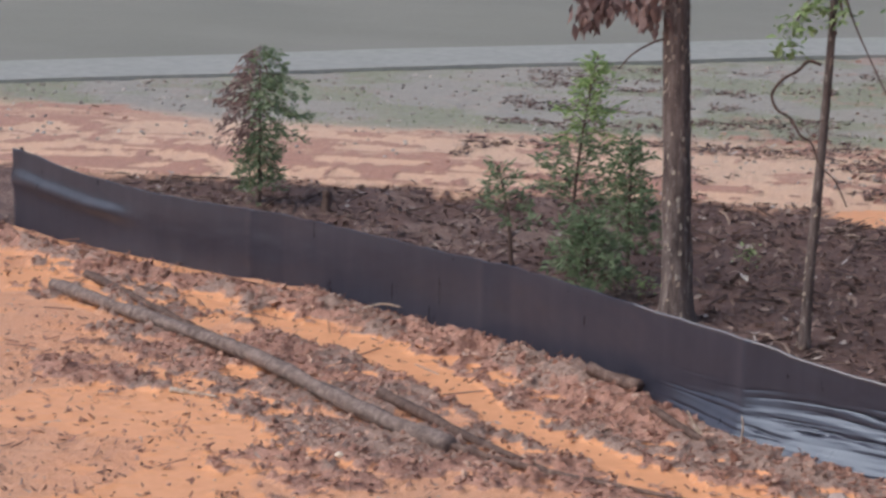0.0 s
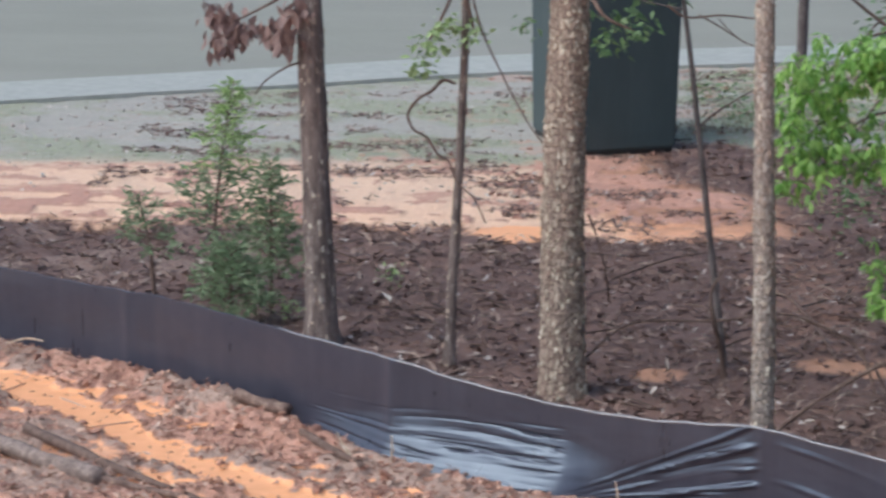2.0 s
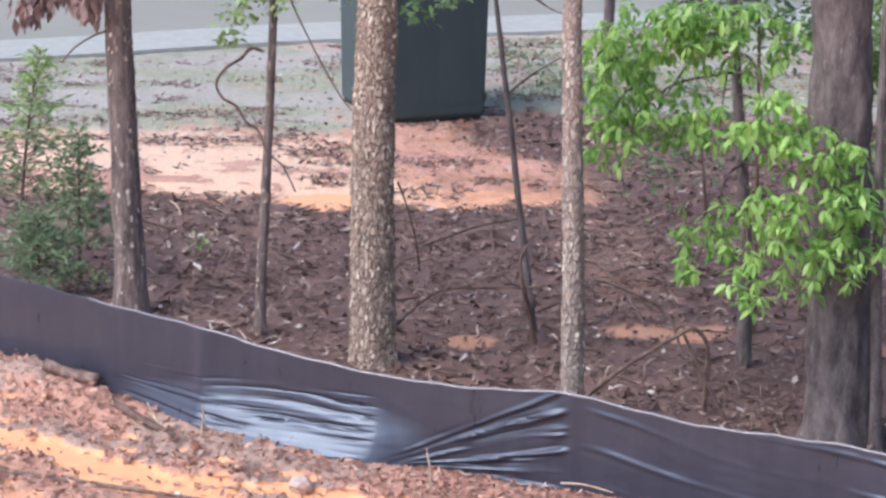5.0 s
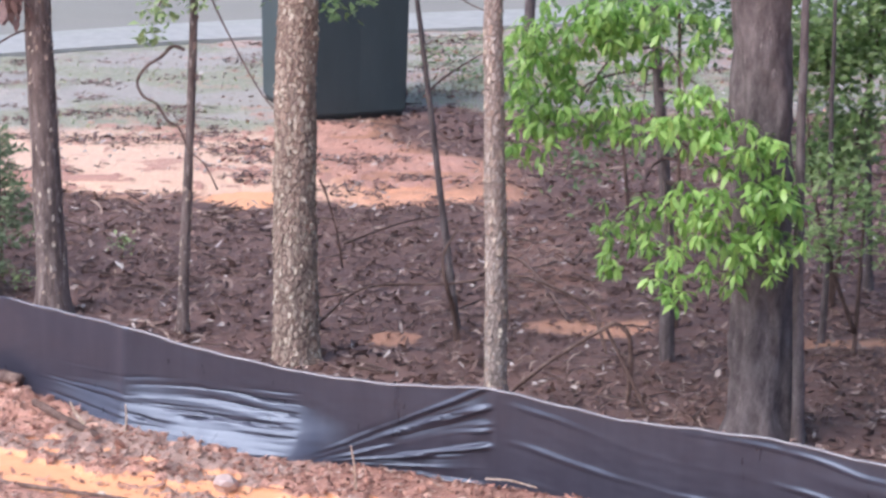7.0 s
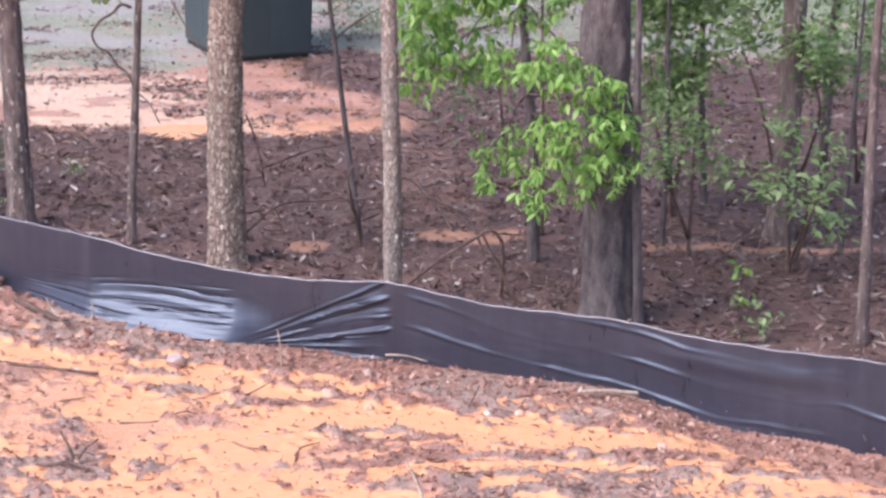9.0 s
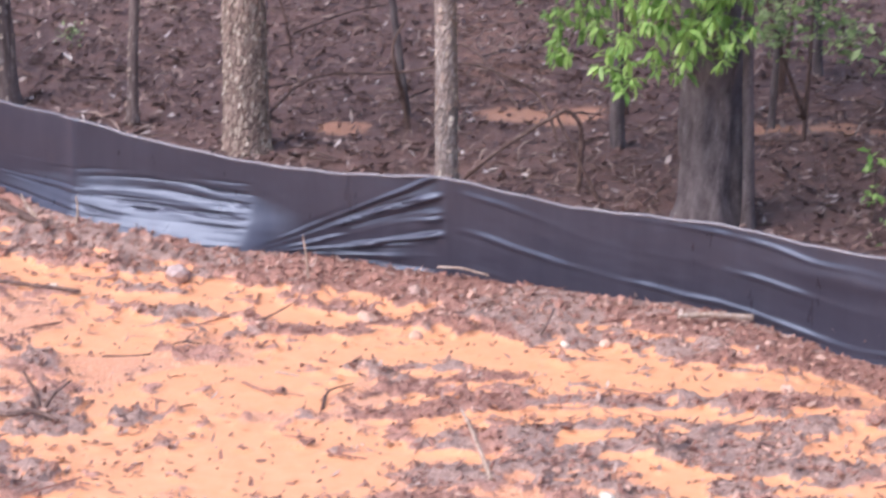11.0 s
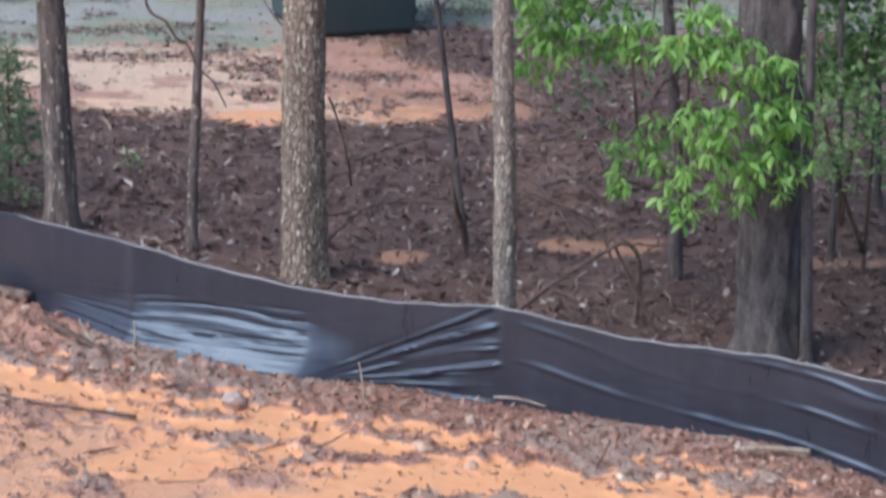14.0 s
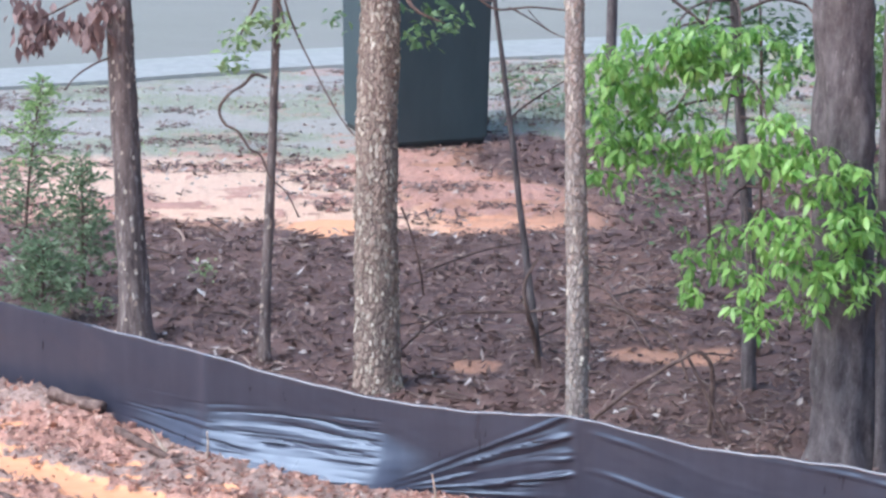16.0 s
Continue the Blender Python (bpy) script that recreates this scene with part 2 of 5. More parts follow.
GREYWOOD = bark_material("wet_grey_wood", (0.12, 0.088, 0.075), (0.26, 0.20, 0.175), (0.42, 0.34, 0.30), (0.50, 0.42, 0.37), stretch=0.9, patches=0.6)
PALE_WOOD = bark_material("peeled_wood", (0.35, 0.24, 0.17), (0.55, 0.43, 0.32), (0.7, 0.6, 0.48), (0.72, 0.64, 0.55))

# ---- ground ----
FENCE = [(-10.5, 26.1), (-8.78, 25.26), (-5.89, 23.86), (-3.66, 22.34), (-1.63, 20.4), (0.97, 19.17), (2.83, 18.36), (4.53, 17.14), (7.6, 15.0)]
FX, FY = [q[0] for q in FENCE], [q[1] for q in FENCE]
# heaps of churned clods and debris on the bare side: centre, half sizes, turn
HEAPS = [(-0.25, 18.15, 0.7, 0.15, -22), (0.8, 18.4, 1.15, 0.32, -22), (2.7, 17.8, 1.0, 0.42, -24), (0.95, 16.98, 0.55, 0.15, 0),
         (3.0, 16.5, 0.5, 0.28, -20), (2.5, 15.75, 0.95, 0.5, 0), (1.15, 14.75, 1.3, 0.4, 5), (-1.65, 16.6, 0.7, 0.35, 0),
         (-2.1, 15.4, 0.75, 0.42, 0), (-0.95, 17.65, 0.5, 0.14, -10), (-5.9, 21.5, 2.0, 0.42, -42), (-4.1, 19.75, 1.3, 0.5, -38),
         (-2.5, 19.1, 0.9, 0.2, -40), (-6.6, 20.9, 0.5, 0.3, -30),
         (-6.7, 23.0, 1.1, 0.28, -36), (-3.3, 20.9, 1.0, 0.2, -42), (-4.5, 18.9, 0.6, 0.25, -20), (-4.7, 21.5, 2.3, 0.8, -41),
         (-2.2, 20.1, 1.1, 0.28, -43), (-1.2, 19.45, 0.7, 0.2, -28)]


# rills of silt that run through the heaps beside the fence: points with half widths
RILLS = [[(-5.5, 22.5, 0.14), (-4.85, 22.25, 0.24), (-3.95, 21.3, 0.21), (-3.35, 20.5, 0.15), (-2.4, 19.65, 0.12), (-1.67, 19.02, 0.11), (-1.24, 18.77, 0.13), (-0.78, 18.62, 0.12), (-0.07, 18.4, 0.10), (0.3, 18.17, 0.05)],
         [(-0.3, 17.6, 0.10), (0.36, 17.57, 0.17), (0.86, 17.56, 0.14), (1.2, 17.35, 0.13), (1.76, 17.23, 0.10), (2.26, 17.05, 0.12), (2.75, 17.01, 0.14), (3.5, 16.9, 0.12)]]
# open sheets of silt with few crumbs: centre and half sizes
SHEETS = [(-0.45, 17.0, 0.9, 0.5), (-0.1, 15.9, 0.95, 0.75), (-1.3, 17.9, 0.6, 0.4)]


def oval(x, y, cx, cy, rx, ry):
    return 1 - np.hypot((x - cx) / rx, (y - cy) / ry)


def ground_zones(x, y):
    """Weights of the ground's covers at places x, y, and the height."""
    wob = rough(x, y, 1.6, 11) - 0.5
    wob2 = 0.6 * (rough(x, y, 0.35, 21) - 0.5) + 0.7 * (rough(x, y, 0.11, 24, 3) - 0.5)
    fence = np.interp(x, FX, FY)
    d = (fence - y) * 0.83
    bare = smooth(d, -0.05, 0.02)
    heap = smooth(0.55 + 0.5 * wob + 0.55 * wob2 - d, -0.05, 0.06) * bare
    for cx, cy, rx, ry, turn in HEAPS:
        c, s = math.cos(radians(turn)), math.sin(radians(turn))
        u, v = ((x - cx) * c + (y - cy) * s) / rx, (-(x - cx) * s + (y - cy) * c) / ry
        heap = np.maximum(heap, smooth(1.15 - np.sqrt(u * u + v * v) + 1.9 * wob2 + 0.7 * wob, 0.05, 0.22) * bare)
    mats = smooth(rough(x * 0.55, y, 0.17, 39, 4) + 0.35 * (rough(x * 0.5, y, 0.9, 38, 2) - 0.5), 0.43, 0.47)
    heap = heap * np.maximum(mats, smooth(0.62 - d, 0, 0.2))
    crumbs = np.maximum(smooth(rough(x * 0.6, y, 0.20, 31, 4), 0.60, 0.64), 0.9 * smooth(rough(x * 0.6, y, 0.075, 35, 2), 0.65, 0.69)) * smooth(rough(x, y, 1.3, 41), 0.30, 0.5) * (1 - 0.6 * smooth(-4.6 - x, 0, 0.8))
    heap = np.maximum(heap, 0.85 * crumbs * bare)
    strewn = smooth(rough(x * 0.55, y, 0.22, 36, 4), 0.54, 0.575) * np.maximum(smooth(17.3 - y, 0, 0.5) * smooth(x, -0.1, 0.6), 0.5 * smooth(17.4 - y, 0, 0.5) * smooth(-0.6 - x, 0, 0.6))
    heap = np.maximum(heap, 0.85 * strewn * bare)
    heap = heap * (1 - 0.9 * smooth(0.3 + 0.4 * wob - d, 0, 0.15) * smooth(-5.4 - x, 0, 0.4))
    near = smooth(y, 12.2, 13.3) * smooth(6.2 - x, 0, 0.7) * smooth(x + 11.6, 0, 0.6)
    heap = heap * near
    carve = np.zeros_like(x)
    for run in RILLS:
        for (ax, ay, aw), (cx, cy, cw) in zip(run, run[1:]):
            t = np.clip(((x - ax) * (cx - ax) + (y - ay) * (cy - ay)) / ((cx - ax) ** 2 + (cy - ay) ** 2), 0, 1)
            carve = np.maximum(carve, smooth(aw + t * (cw - aw) + 0.30 * wob2 + 0.12 * wob - np.hypot(x - ax - t * (cx - ax), y - ay - t * (cy - ay)), -0.03, 0.04))
    sheet = np.zeros_like(x)
    for o in SHEETS:
        sheet = np.maximum(sheet, smooth(oval(x, y, *o) + 0.9 * wob + 0.5 * wob2, 0, 0.3))
    heap = heap * (1 - 0.85 * sheet * smooth(0.72 - rough(x * 0.6, y, 0.11, 45, 3), 0.0, 0.12))
    heap = heap * (1 - carve)
    silt = bare * (1 - heap) * smooth(rough(x, y, 1.1, 51, 3) + 0.25 * smooth(1.7 - d, 0, 0.5) * smooth(d, 0.4, 0.6), 0.40, 0.56)
    silt = silt * near + 0.4 * (1 - near) * bare
    silt = np.maximum(silt, np.maximum(carve, 0.8 * sheet * (1 - heap)) * bare)
    far = 27.9 + 0.9 * wob + 0.6 * wob2
    right = smooth(x + 1.5 * wob + 0.7 * smooth(y, 29.6, 31.0), 0.8, 1.6)
    right = right * smooth(32.5 - y + 1.6 * wob + 0.8 * wob2, -0.2, 0.3)
    litter = (1 - bare) * np.maximum(smooth(far - y, -0.12, 0.12), right)
    strip = smooth(0.13 - np.abs(y - 22.75 - 0.6 * wob) + 0.3 * wob2, -0.05, 0.08) * smooth(x, 3.2, 3.8)
    strip = np.maximum(strip, smooth(1 - np.hypot((x - 1.95) / 0.6, (y - 23.3) / 0.3) + wob2, -0.1, 0.3))
    strip = np.maximum(strip, smooth(1 - np.hypot((x - 0.29) / 0.24, (y - 22.94) / 0.2) + wob2, -0.1, 0.3))
    strip = np.maximum(strip, smooth(1 - np.hypot((x - 1.6) / 0.5, (y - 25.4) / 1.6) + 2 * wob2, -0.1, 0.3) * 0.25)
    litter = litter * (1 - strip * 0.62)
    pool = smooth(1 - np.hypot((x + 1.05) / 0.5, (y - 27.85) / 0.4) + 0.8 * wob2, 0, 0.2)
    litter = litter * (1 - pool)
    terrace = (1 - bare) * (1 - litter) * smooth(y, 26, 27)
    gravel = terrace * smooth(y - 31.0 - 1.5 * wob - 0.7 * wob2 - 0.12 * (x + 3) - 0.6 * smooth(-7.5 - x, 0, 2.5), -0.2, 0.25)
    bits = terrace * (1 - pool) * np.maximum(smooth(rough(x * 0.6, y, 0.3, 71, 5), 0.56, 0.62), smooth(rough(x * 0.7, y, 0.12, 75, 3), 0.62, 0.70))
    bits = np.maximum(bits, 0.85 * terrace * smooth(rough(x * 0.18, y, 0.26, 77, 4), 0.51, 0.57) * smooth(-2.5 - x, 0, 1))
    gravel = np.maximum(gravel, (0.7 - 0.22 * smooth(-3.2 - x, 0, 1.5)) * terrace * smooth(y + 0.8 * wob + 0.5 * wob2, 28.7, 29.3) * smooth(-0.1 - x + wob, 0, 0.8))
    grass = np.maximum(gravel * smooth(y, 30.3, 31.5) * smooth(rough(x * 0.6, y, 0.55, 61, 5), 0.44, 0.62) * 0.55, smooth(x + 0.3 * (y - 34), 6.2, 7.2) * smooth(y, 31, 33))
    grass = np.maximum(grass, 0.85 * terrace * smooth(x + wob, 0.6, 1.5) * smooth(y, 32.2, 34.0) * smooth(rough(x * 0.6, y, 0.5, 66), 0.36, 0.52))
    silt = np.maximum(silt, 0.8 * pool)
    far_field = smooth(np.hypot(x, y - 25), 45, 60)
    grass = np.maximum(grass, far_field)
    # trodden brown dirt before the cabin, with the cabin's shade painted in
    trodden_shade = 0.8 * terrace * (1 - pool) * smooth(1.15 - np.hypot((x - 0.3) / 1.45, (y - 30.3) / 1.9) + 1.4 * wob2 + 0.6 * wob, 0, 0.5) * (0.35 + 0.65 * smooth(rough(x * 0.4, y, 0.3, 79, 4), 0.42, 0.5))
    bits = bits * (1 - gravel * (0.45 + 0.1 * smooth(-2.5 - x, 0, 1)))
    clods = np.maximum(np.maximum(heap, bits * 0.8), trodden_shade)
    mulch = heap * (1 - carve) * np.maximum(smooth(x + 0.5 * wob, -0.6, 0.4) * smooth(y, 16.0, 16.6), 0.9 * smooth(oval(x, y, 0.5, 14.7, 1.5, 0.6) + wob, 0, 0.3))
    mulch = np.maximum(mulch, 0.55 * heap * smooth(rough(x, y, 0.7, 121, 3), 0.54, 0.64) * np.maximum(smooth(x, -0.6, 0.4), smooth(-2.0 - x, 0, 1)))
    h = 0.02 * (rough(x, y, 0.5, 81) - 0.5)
    h = h + heap * (0.004 + 0.11 * (1 - np.abs(2 * rough(x, y, 0.13, 91, 3) - 1)) ** 3 * rough(x, y, 0.3, 93, 2) + 0.02 * rough(x, y, 0.6, 95))
    h = h + bare * (0.06 + 0.02 * smooth(-1.8 - x, 0, 0.6)) * smooth(0.40 + 0.9 * wob + 0.5 * wob2 - d, -0.2, 0.35) * smooth(d, -0.02, 0.12) * (0.35 + 1.3 * rough(x, y, 0.5, 97, 2))
    h = h + bare * 0.05 * np.exp(-((x + 2.75) / 0.7) ** 2) * np.exp(-((d - 0.32) / 0.22) ** 2) * (0.6 + 0.8 * rough(x, y, 0.2, 98, 3))
    h = h + litter * 0.10 * (rough(x, y, 0.4, 101, 5) - 0.4) + bits * 0.03 + terrace * 0.05 * rough(x * 0.2, y, 0.5, 103, 4) * smooth(-1 - x, 0, 1) * smooth(30.9 - y, 0, 1)
    h = h * (1 - 0.8 * silt)
    h = h * (1 - 0.68 * smooth(0.7 - d, 0, 0.3) * bare * smooth(x, -1.6, -0.5))
    grey = heap * np.maximum(smooth(oval(x, y, 2.15, 15.95, 1.3, 0.85) + wob, 0, 0.35), 0.9 * smooth(oval(x, y, -1.4, 16.5, 0.65, 0.4) + wob, 0, 0.3))
    grey = np.maximum(grey, 0.8 * heap * smooth(rough(x, y, 0.8, 131, 3), 0.5, 0.6) * smooth(y, 15.1, 15.5))
    grey = np.maximum(grey, 0.7 * heap * smooth(oval(x, y, -4.9, 20.6, 1.9, 1.3) + wob, 0, 0.35))
    grey = np.maximum(grey, 0.5 * terrace * smooth(x + wob, 0.9, 1.6) * smooth(y, 31.5, 32.5) * smooth(rough(x * 0.6, y, 0.3, 133, 4), 0.40, 0.55))
    grey = np.maximum(grey, 0.45 * litter * smooth(-2.0 - x + 2 * wob, 0, 1.5) * smooth(rough(x, y, 0.35, 137, 4), 0.35, 0.6))
    # wet clay before the cabin; its dark tone also holds the shade there
    damp_shade = 0.9 * terrace * (1 - pool) * smooth(oval(x, y, 0.55, 30.0, 1.35, 2.3) + 0.8 * wob + 0.5 * wob2, 0.0, 0.35)
    mulch = mulch * (1 - grey)
    h = h - 0.15 * bare * smooth(x, 2.5, 3.7) * smooth(1.3 - d, 0, 1.0)
    sand = 0.85 * terrace * (1 - damp_shade) * (1 - pool) * smooth(31.3 - y + wob, 0, 0.8) * smooth(0.3 - x, 0, 0.8)
    return {"sand": sand, "damp_shade": damp_shade, "grey": grey, "clods": clods, "mulch": mulch, "silt": silt, "litter": litter, "gravel": gravel, "grass": grass}, h


def steps(*stretches):
    out = []
    for a, b, n in stretches:
        out += list(np.linspace(a, b, n, endpoint=False))
    return np.array(out)


def build_ground():
    gx = np.concatenate([-np.geomspace(1600, 12, 26), steps((-11, 5.5, 540)), np.geomspace(5.6, 1600, 34)])
    gy = np.concatenate([-np.geomspace(1600, 5.5, 18), steps((-5, 13.5, 100), (13.5, 25.5, 390), (25.5, 38, 140)), np.geomspace(38.2, 2500, 30)])
    X, Y = np.meshgrid(gx, gy)
    zones, h = ground_zones(X, Y)
    n, m = len(gx), len(gy)
    idx = np.arange(n * m).reshape(m, n)
    faces = np.stack([idx[:-1, :-1], idx[:-1, 1:], idx[1:, 1:], idx[1:, :-1]], -1).reshape(-1, 4)
    ob = mesh_object("ground", np.stack([X, Y, h], -1).reshape(-1, 3).tolist(), faces.tolist(), GROUND)
    for name, w in zones.items():
        ob.data.attributes.new(name, "FLOAT", "POINT").data.foreach_set("value", w.ravel().astype(np.float32))
    return tagged(ob, "wet orange clay ground with churned clods and leaf litter", "ground", kind="structure")


build_ground()


def height(x, y):
    return float(ground_zones(np.array([x]), np.array([y]))[1][0])


# the road's edge runs from ROAD_A along ROAD_D and bends towards the wood at its far end
ROAD_A, ROAD_D = Vector((-11.74, 33.82, 0)), Vector((13.3, 3.9, 0)).normalized()


def road_bend(s):
    return np.interp(s, [-60, -10, 0.5, 2.6, 4.4, 8.0, 10.0, 12.0], [-9.0, -3.6, -1.75, -1.4, -1.0, -0.5, -0.15, 0.0])


def road_near(x):
    """The y of the road's near edge, less a hand's width."""
    run = (np.asarray(x) - ROAD_A.x) / ROAD_D.x
    return 33.55 + run * ROAD_D.y + road_bend(run)


def slab(name, edge, width, thick, z, material, length=300.0):
    """A long flat slab along the road's edge line, offset away from the camera."""
    a, d = ROAD_A, ROAD_D
    nrm = Vector((-d.y, d.x, 0))
    bm = bmesh.new()
    cols = []
    for s in np.concatenate([np.linspace(-length, -20, 60), np.linspace(-19, 40, 150), np.linspace(42, length, 60)]):
        o = a + d * s + nrm * float(edge + road_bend(s))
        wob = 0.04 * noise.noise((s * 0.6, edge, 0)) if abs(s) < 40 else 0
        row = [o + nrm * wob + Vector((0, 0, -0.2)), o + nrm * wob + Vector((0, 0, z + thick)), o + nrm * width + Vector((0, 0, z + thick)), o + nrm * width + Vector((0, 0, -0.2))]
        cols.append([bm.verts.new(v) for v in row])
    for p, q in zip(cols, cols[1:]):
        for k in range(3):
            bm.faces.new((p[k], q[k], q[k + 1], p[k + 1]))
    return part(name, bm, material, shade=False)


tagged(slab("road", 1.25, 9.0, 0.04, 0.0, ROAD), "wet grey asphalt road beyond the trees", "road", kind="structure")
tagged(slab("road_edge", 0.0, 1.246, 0.055, 0.0, CONCRETE), "pale wet concrete edge strip of the road", "road edge", kind="structure")


# ---- silt fence ----
POSTS = [-8.72, -6.2, -3.9, -1.63, 0.97, 2.83, 4.53, 6.6]
TOP_X = [-10.5, -8.67, -8.09, -7.35, -6.75, -5.48, -4.2, -3.16, -2.42, -1.62, -1.1, -0.31, 0.27, 0.93, 1.77, 2.72, 3.27, 3.91, 4.55, 7.6]
TOP_Z = [0.78, 0.77, 0.66, 0.61, 0.61, 0.66, 0.68, 0.73, 0.75, 0.775, 0.69, 0.62, 0.63, 0.70, 0.60, 0.605, 0.57, 0.59, 0.65, 0.6]


def build_fence():
    root = thing("silt_fence", (0.97, 19.17, 0), "sagging black plastic silt fence staked along the wet clay", "fence")
    shift = -Vector((0.97, 19.17, 0))
    us = np.arange(-8.76, 7.4, 0.024)
    vs = np.linspace(0, 1, 96)
    U, V = np.meshgrid(us, vs, indexing="ij")
    top = np.interp(U, TOP_X, TOP_Z)
    bx, by = U, np.interp(U, FX, FY)
    nx, ny = -0.49, -0.87
    # the slack foot that leans out to the sky between two posts, with creases fanning from its lowest point
    lip = np.interp(U, [-2.9, -2.3, -1.6, -1.1, -0.34, 0.1, 0.6], [0.10, 0.26, 0.50, 0.56, 0.58, 0.42, 0.2]) + 0.10 * (rough(U, V * 0.3, 0.8, 3, 3) - 0.5)
    slope = smooth(U, -2.9, -1.9) * smooth(0.3 - U + 0.5 * (V - 0.3), 0, 0.95)
    out = slope * 0.56 * np.maximum(0, lip + 0.06 - V) ** 1.5
    out = out + 0.03 * np.exp(-((U + 0.34) / 0.14) ** 2) * (1 - V) ** 1.6
    du = U + 0.34
    reach = np.where(du < 0, 0.92 - 0.10 * np.abs(du), np.abs(du) + 0.12)
    k = V * top / reach
    jig = 2.1 * (grain(du * 1.0 + 9, k * 4, 0.9, 5) - 0.5) + 0.5 * (grain(du, k * 14, 0.25, 6) - 0.5)
    fan = smooth(U + 1.3 * (grain(U * 0.01, k * 12, 0.5, 4) - 0.5), -2.3, -1.2) * smooth(0.98 - U, 0, 0.12) * smooth(np.where(du < 0, 0.60, 0.64) - k, 0, 0.16) * smooth(np.abs(du), 0.0, 0.12)
    wav = np.sin(2 * math.pi * (k * np.where(du < 0, 15.0, 11.0) + jig))
    wav = np.where(du < 0, np.where(wav > 0, 0.25 * wav, -np.abs(wav) ** 3), np.where(wav > 0, wav ** 2.4, 0.3 * wav))
    out = out + fan * np.where(du < 0, 0.0165, 0.023) * wav * (0.12 + 1.5 * smooth(grain(U, k * 11, 0.5, 8), 0.3, 0.75)) * np.where(du < 0, 1.0, np.minimum(reach * 1.2, 1.0))
    # long level creases in the slack panels
    slack = smooth(U, 0.95, 1.3)
    level = np.sin(V * 17 + 9 * (rough(U, V * 0.5, 1.1, 7, 3) - 0.5) + 1.6 * U)
    level = np.where(level > 0, level ** 8, 0.06 * level)
    out = out + slack * 0.008 * level * smooth(V, 0.02, 0.2) * smooth(1 - V, 0.0, 0.12) * (0.15 + 1.6 * smooth(grain(U, V * 2.5, 0.6, 17), 0.45, 0.75))
    out = out + smooth(U, 2.9, 3.3) * smooth(4.6 - U, 0, 0.5) * 0.016 * np.exp(-((V - 0.74) / 0.09) ** 2)
    out = out + smooth(U, 2.9, 3.4) * 0.04 * (1 - V) ** 9 * smooth(4.2 - U, 0, 0.5)
    left = smooth(-1.5 - U, 0, 0.4)
    out = out + left * (0.004 * np.sin(V * 7 + 6 * rough(U, V, 1.5, 27, 2)) + 0.02 * (grain(U, V * 0.2, 0.4, 37) - 0.5))
    out = out + smooth(-7.2 - U, 0, 0.6) * 0.035 * np.exp(-((V - 0.62 + 0.05 * (U + 8)) / 0.10) ** 2)
    near_post = sum(np.exp(-((U - q) / 0.05) ** 2) for q in POSTS)
    out = out * (1 - 0.7 * np.clip(near_post, 0, 1) * V) + 0.012 * near_post
    out = out + 0.006 * (rough(U, V, 0.12, 47, 2) - 0.5)
    Z = V * top + 0.006 * (grain(U, V, 0.25, 57) - 0.5) * V - (0.03 + 0.15 * smooth(U, 2.5, 3.7)) * (1 - V)
    P = np.stack([bx + nx * out + shift.x, by + ny * out + shift.y, Z], -1)
    n, m = U.shape
    idx = np.arange(n * m).reshape(n, m)
    faces = np.stack([idx[:-1, :-1], idx[1:, :-1], idx[1:, 1:], idx[:-1, 1:]], -1).reshape(-1, 4)
    cloth = mesh_object("fabric", P.reshape(-1, 3).tolist(), faces.tolist(), FABRIC, root, "black woven plastic sheet, wet and creased")
    solid = cloth.modifiers.new("thickness", "SOLIDIFY")
    solid.thickness, solid.offset = 0.003, 1
    hem = P[:, -1] + np.stack([0.004 * np.sin(us * 31), 0 * us, 0.004 * np.sin(us * 17 + 1)], -1)
    # the right stretch carries its white wet glint as a paler base colour
    for sheen, line, r in ((FABRIC, hem[us < -2.45][::4], 0.007), (GLINT_HEM, hem[us > -2.55][::4], 0.012)):
        mesh_object("hem", *tube(line.tolist(), [r] * len(line), 6), sheen, root, "rolled shiny top hem" if sheen == GLINT_HEM else "rolled dull top hem")
    for q in POSTS:
        x, y = q + 0.025 + shift.x, float(np.interp(q, FX, FY)) + 0.045 + shift.y
        t = float(np.interp(q, TOP_X, TOP_Z))
        bm = bmesh.new()
        bmesh.ops.create_cube(bm, size=1, matrix=pose(x, y, t / 2 - 0.1, 0, 1.5 * math.sin(q * 5), 32) @ Matrix.Diagonal((0.035, 0.035, t + 0.22, 1)))
        bmesh.ops.bevel(bm, geom=bm.edges[:], offset=0.004, segments=1, affect="EDGES")
        part("stake", bm, DEADWOOD, root, shade=False)


# same plastic as the sheet, painted paler to stand for the hem's glint
hem_nodes = Nodes("glint_pale_hem")
GLINT_HEM = hem_nodes.done((0.17, 0.17, 0.19), 0.25, hem_nodes.noise(90), 0.3, 0.004, 0.8)
build_fence()


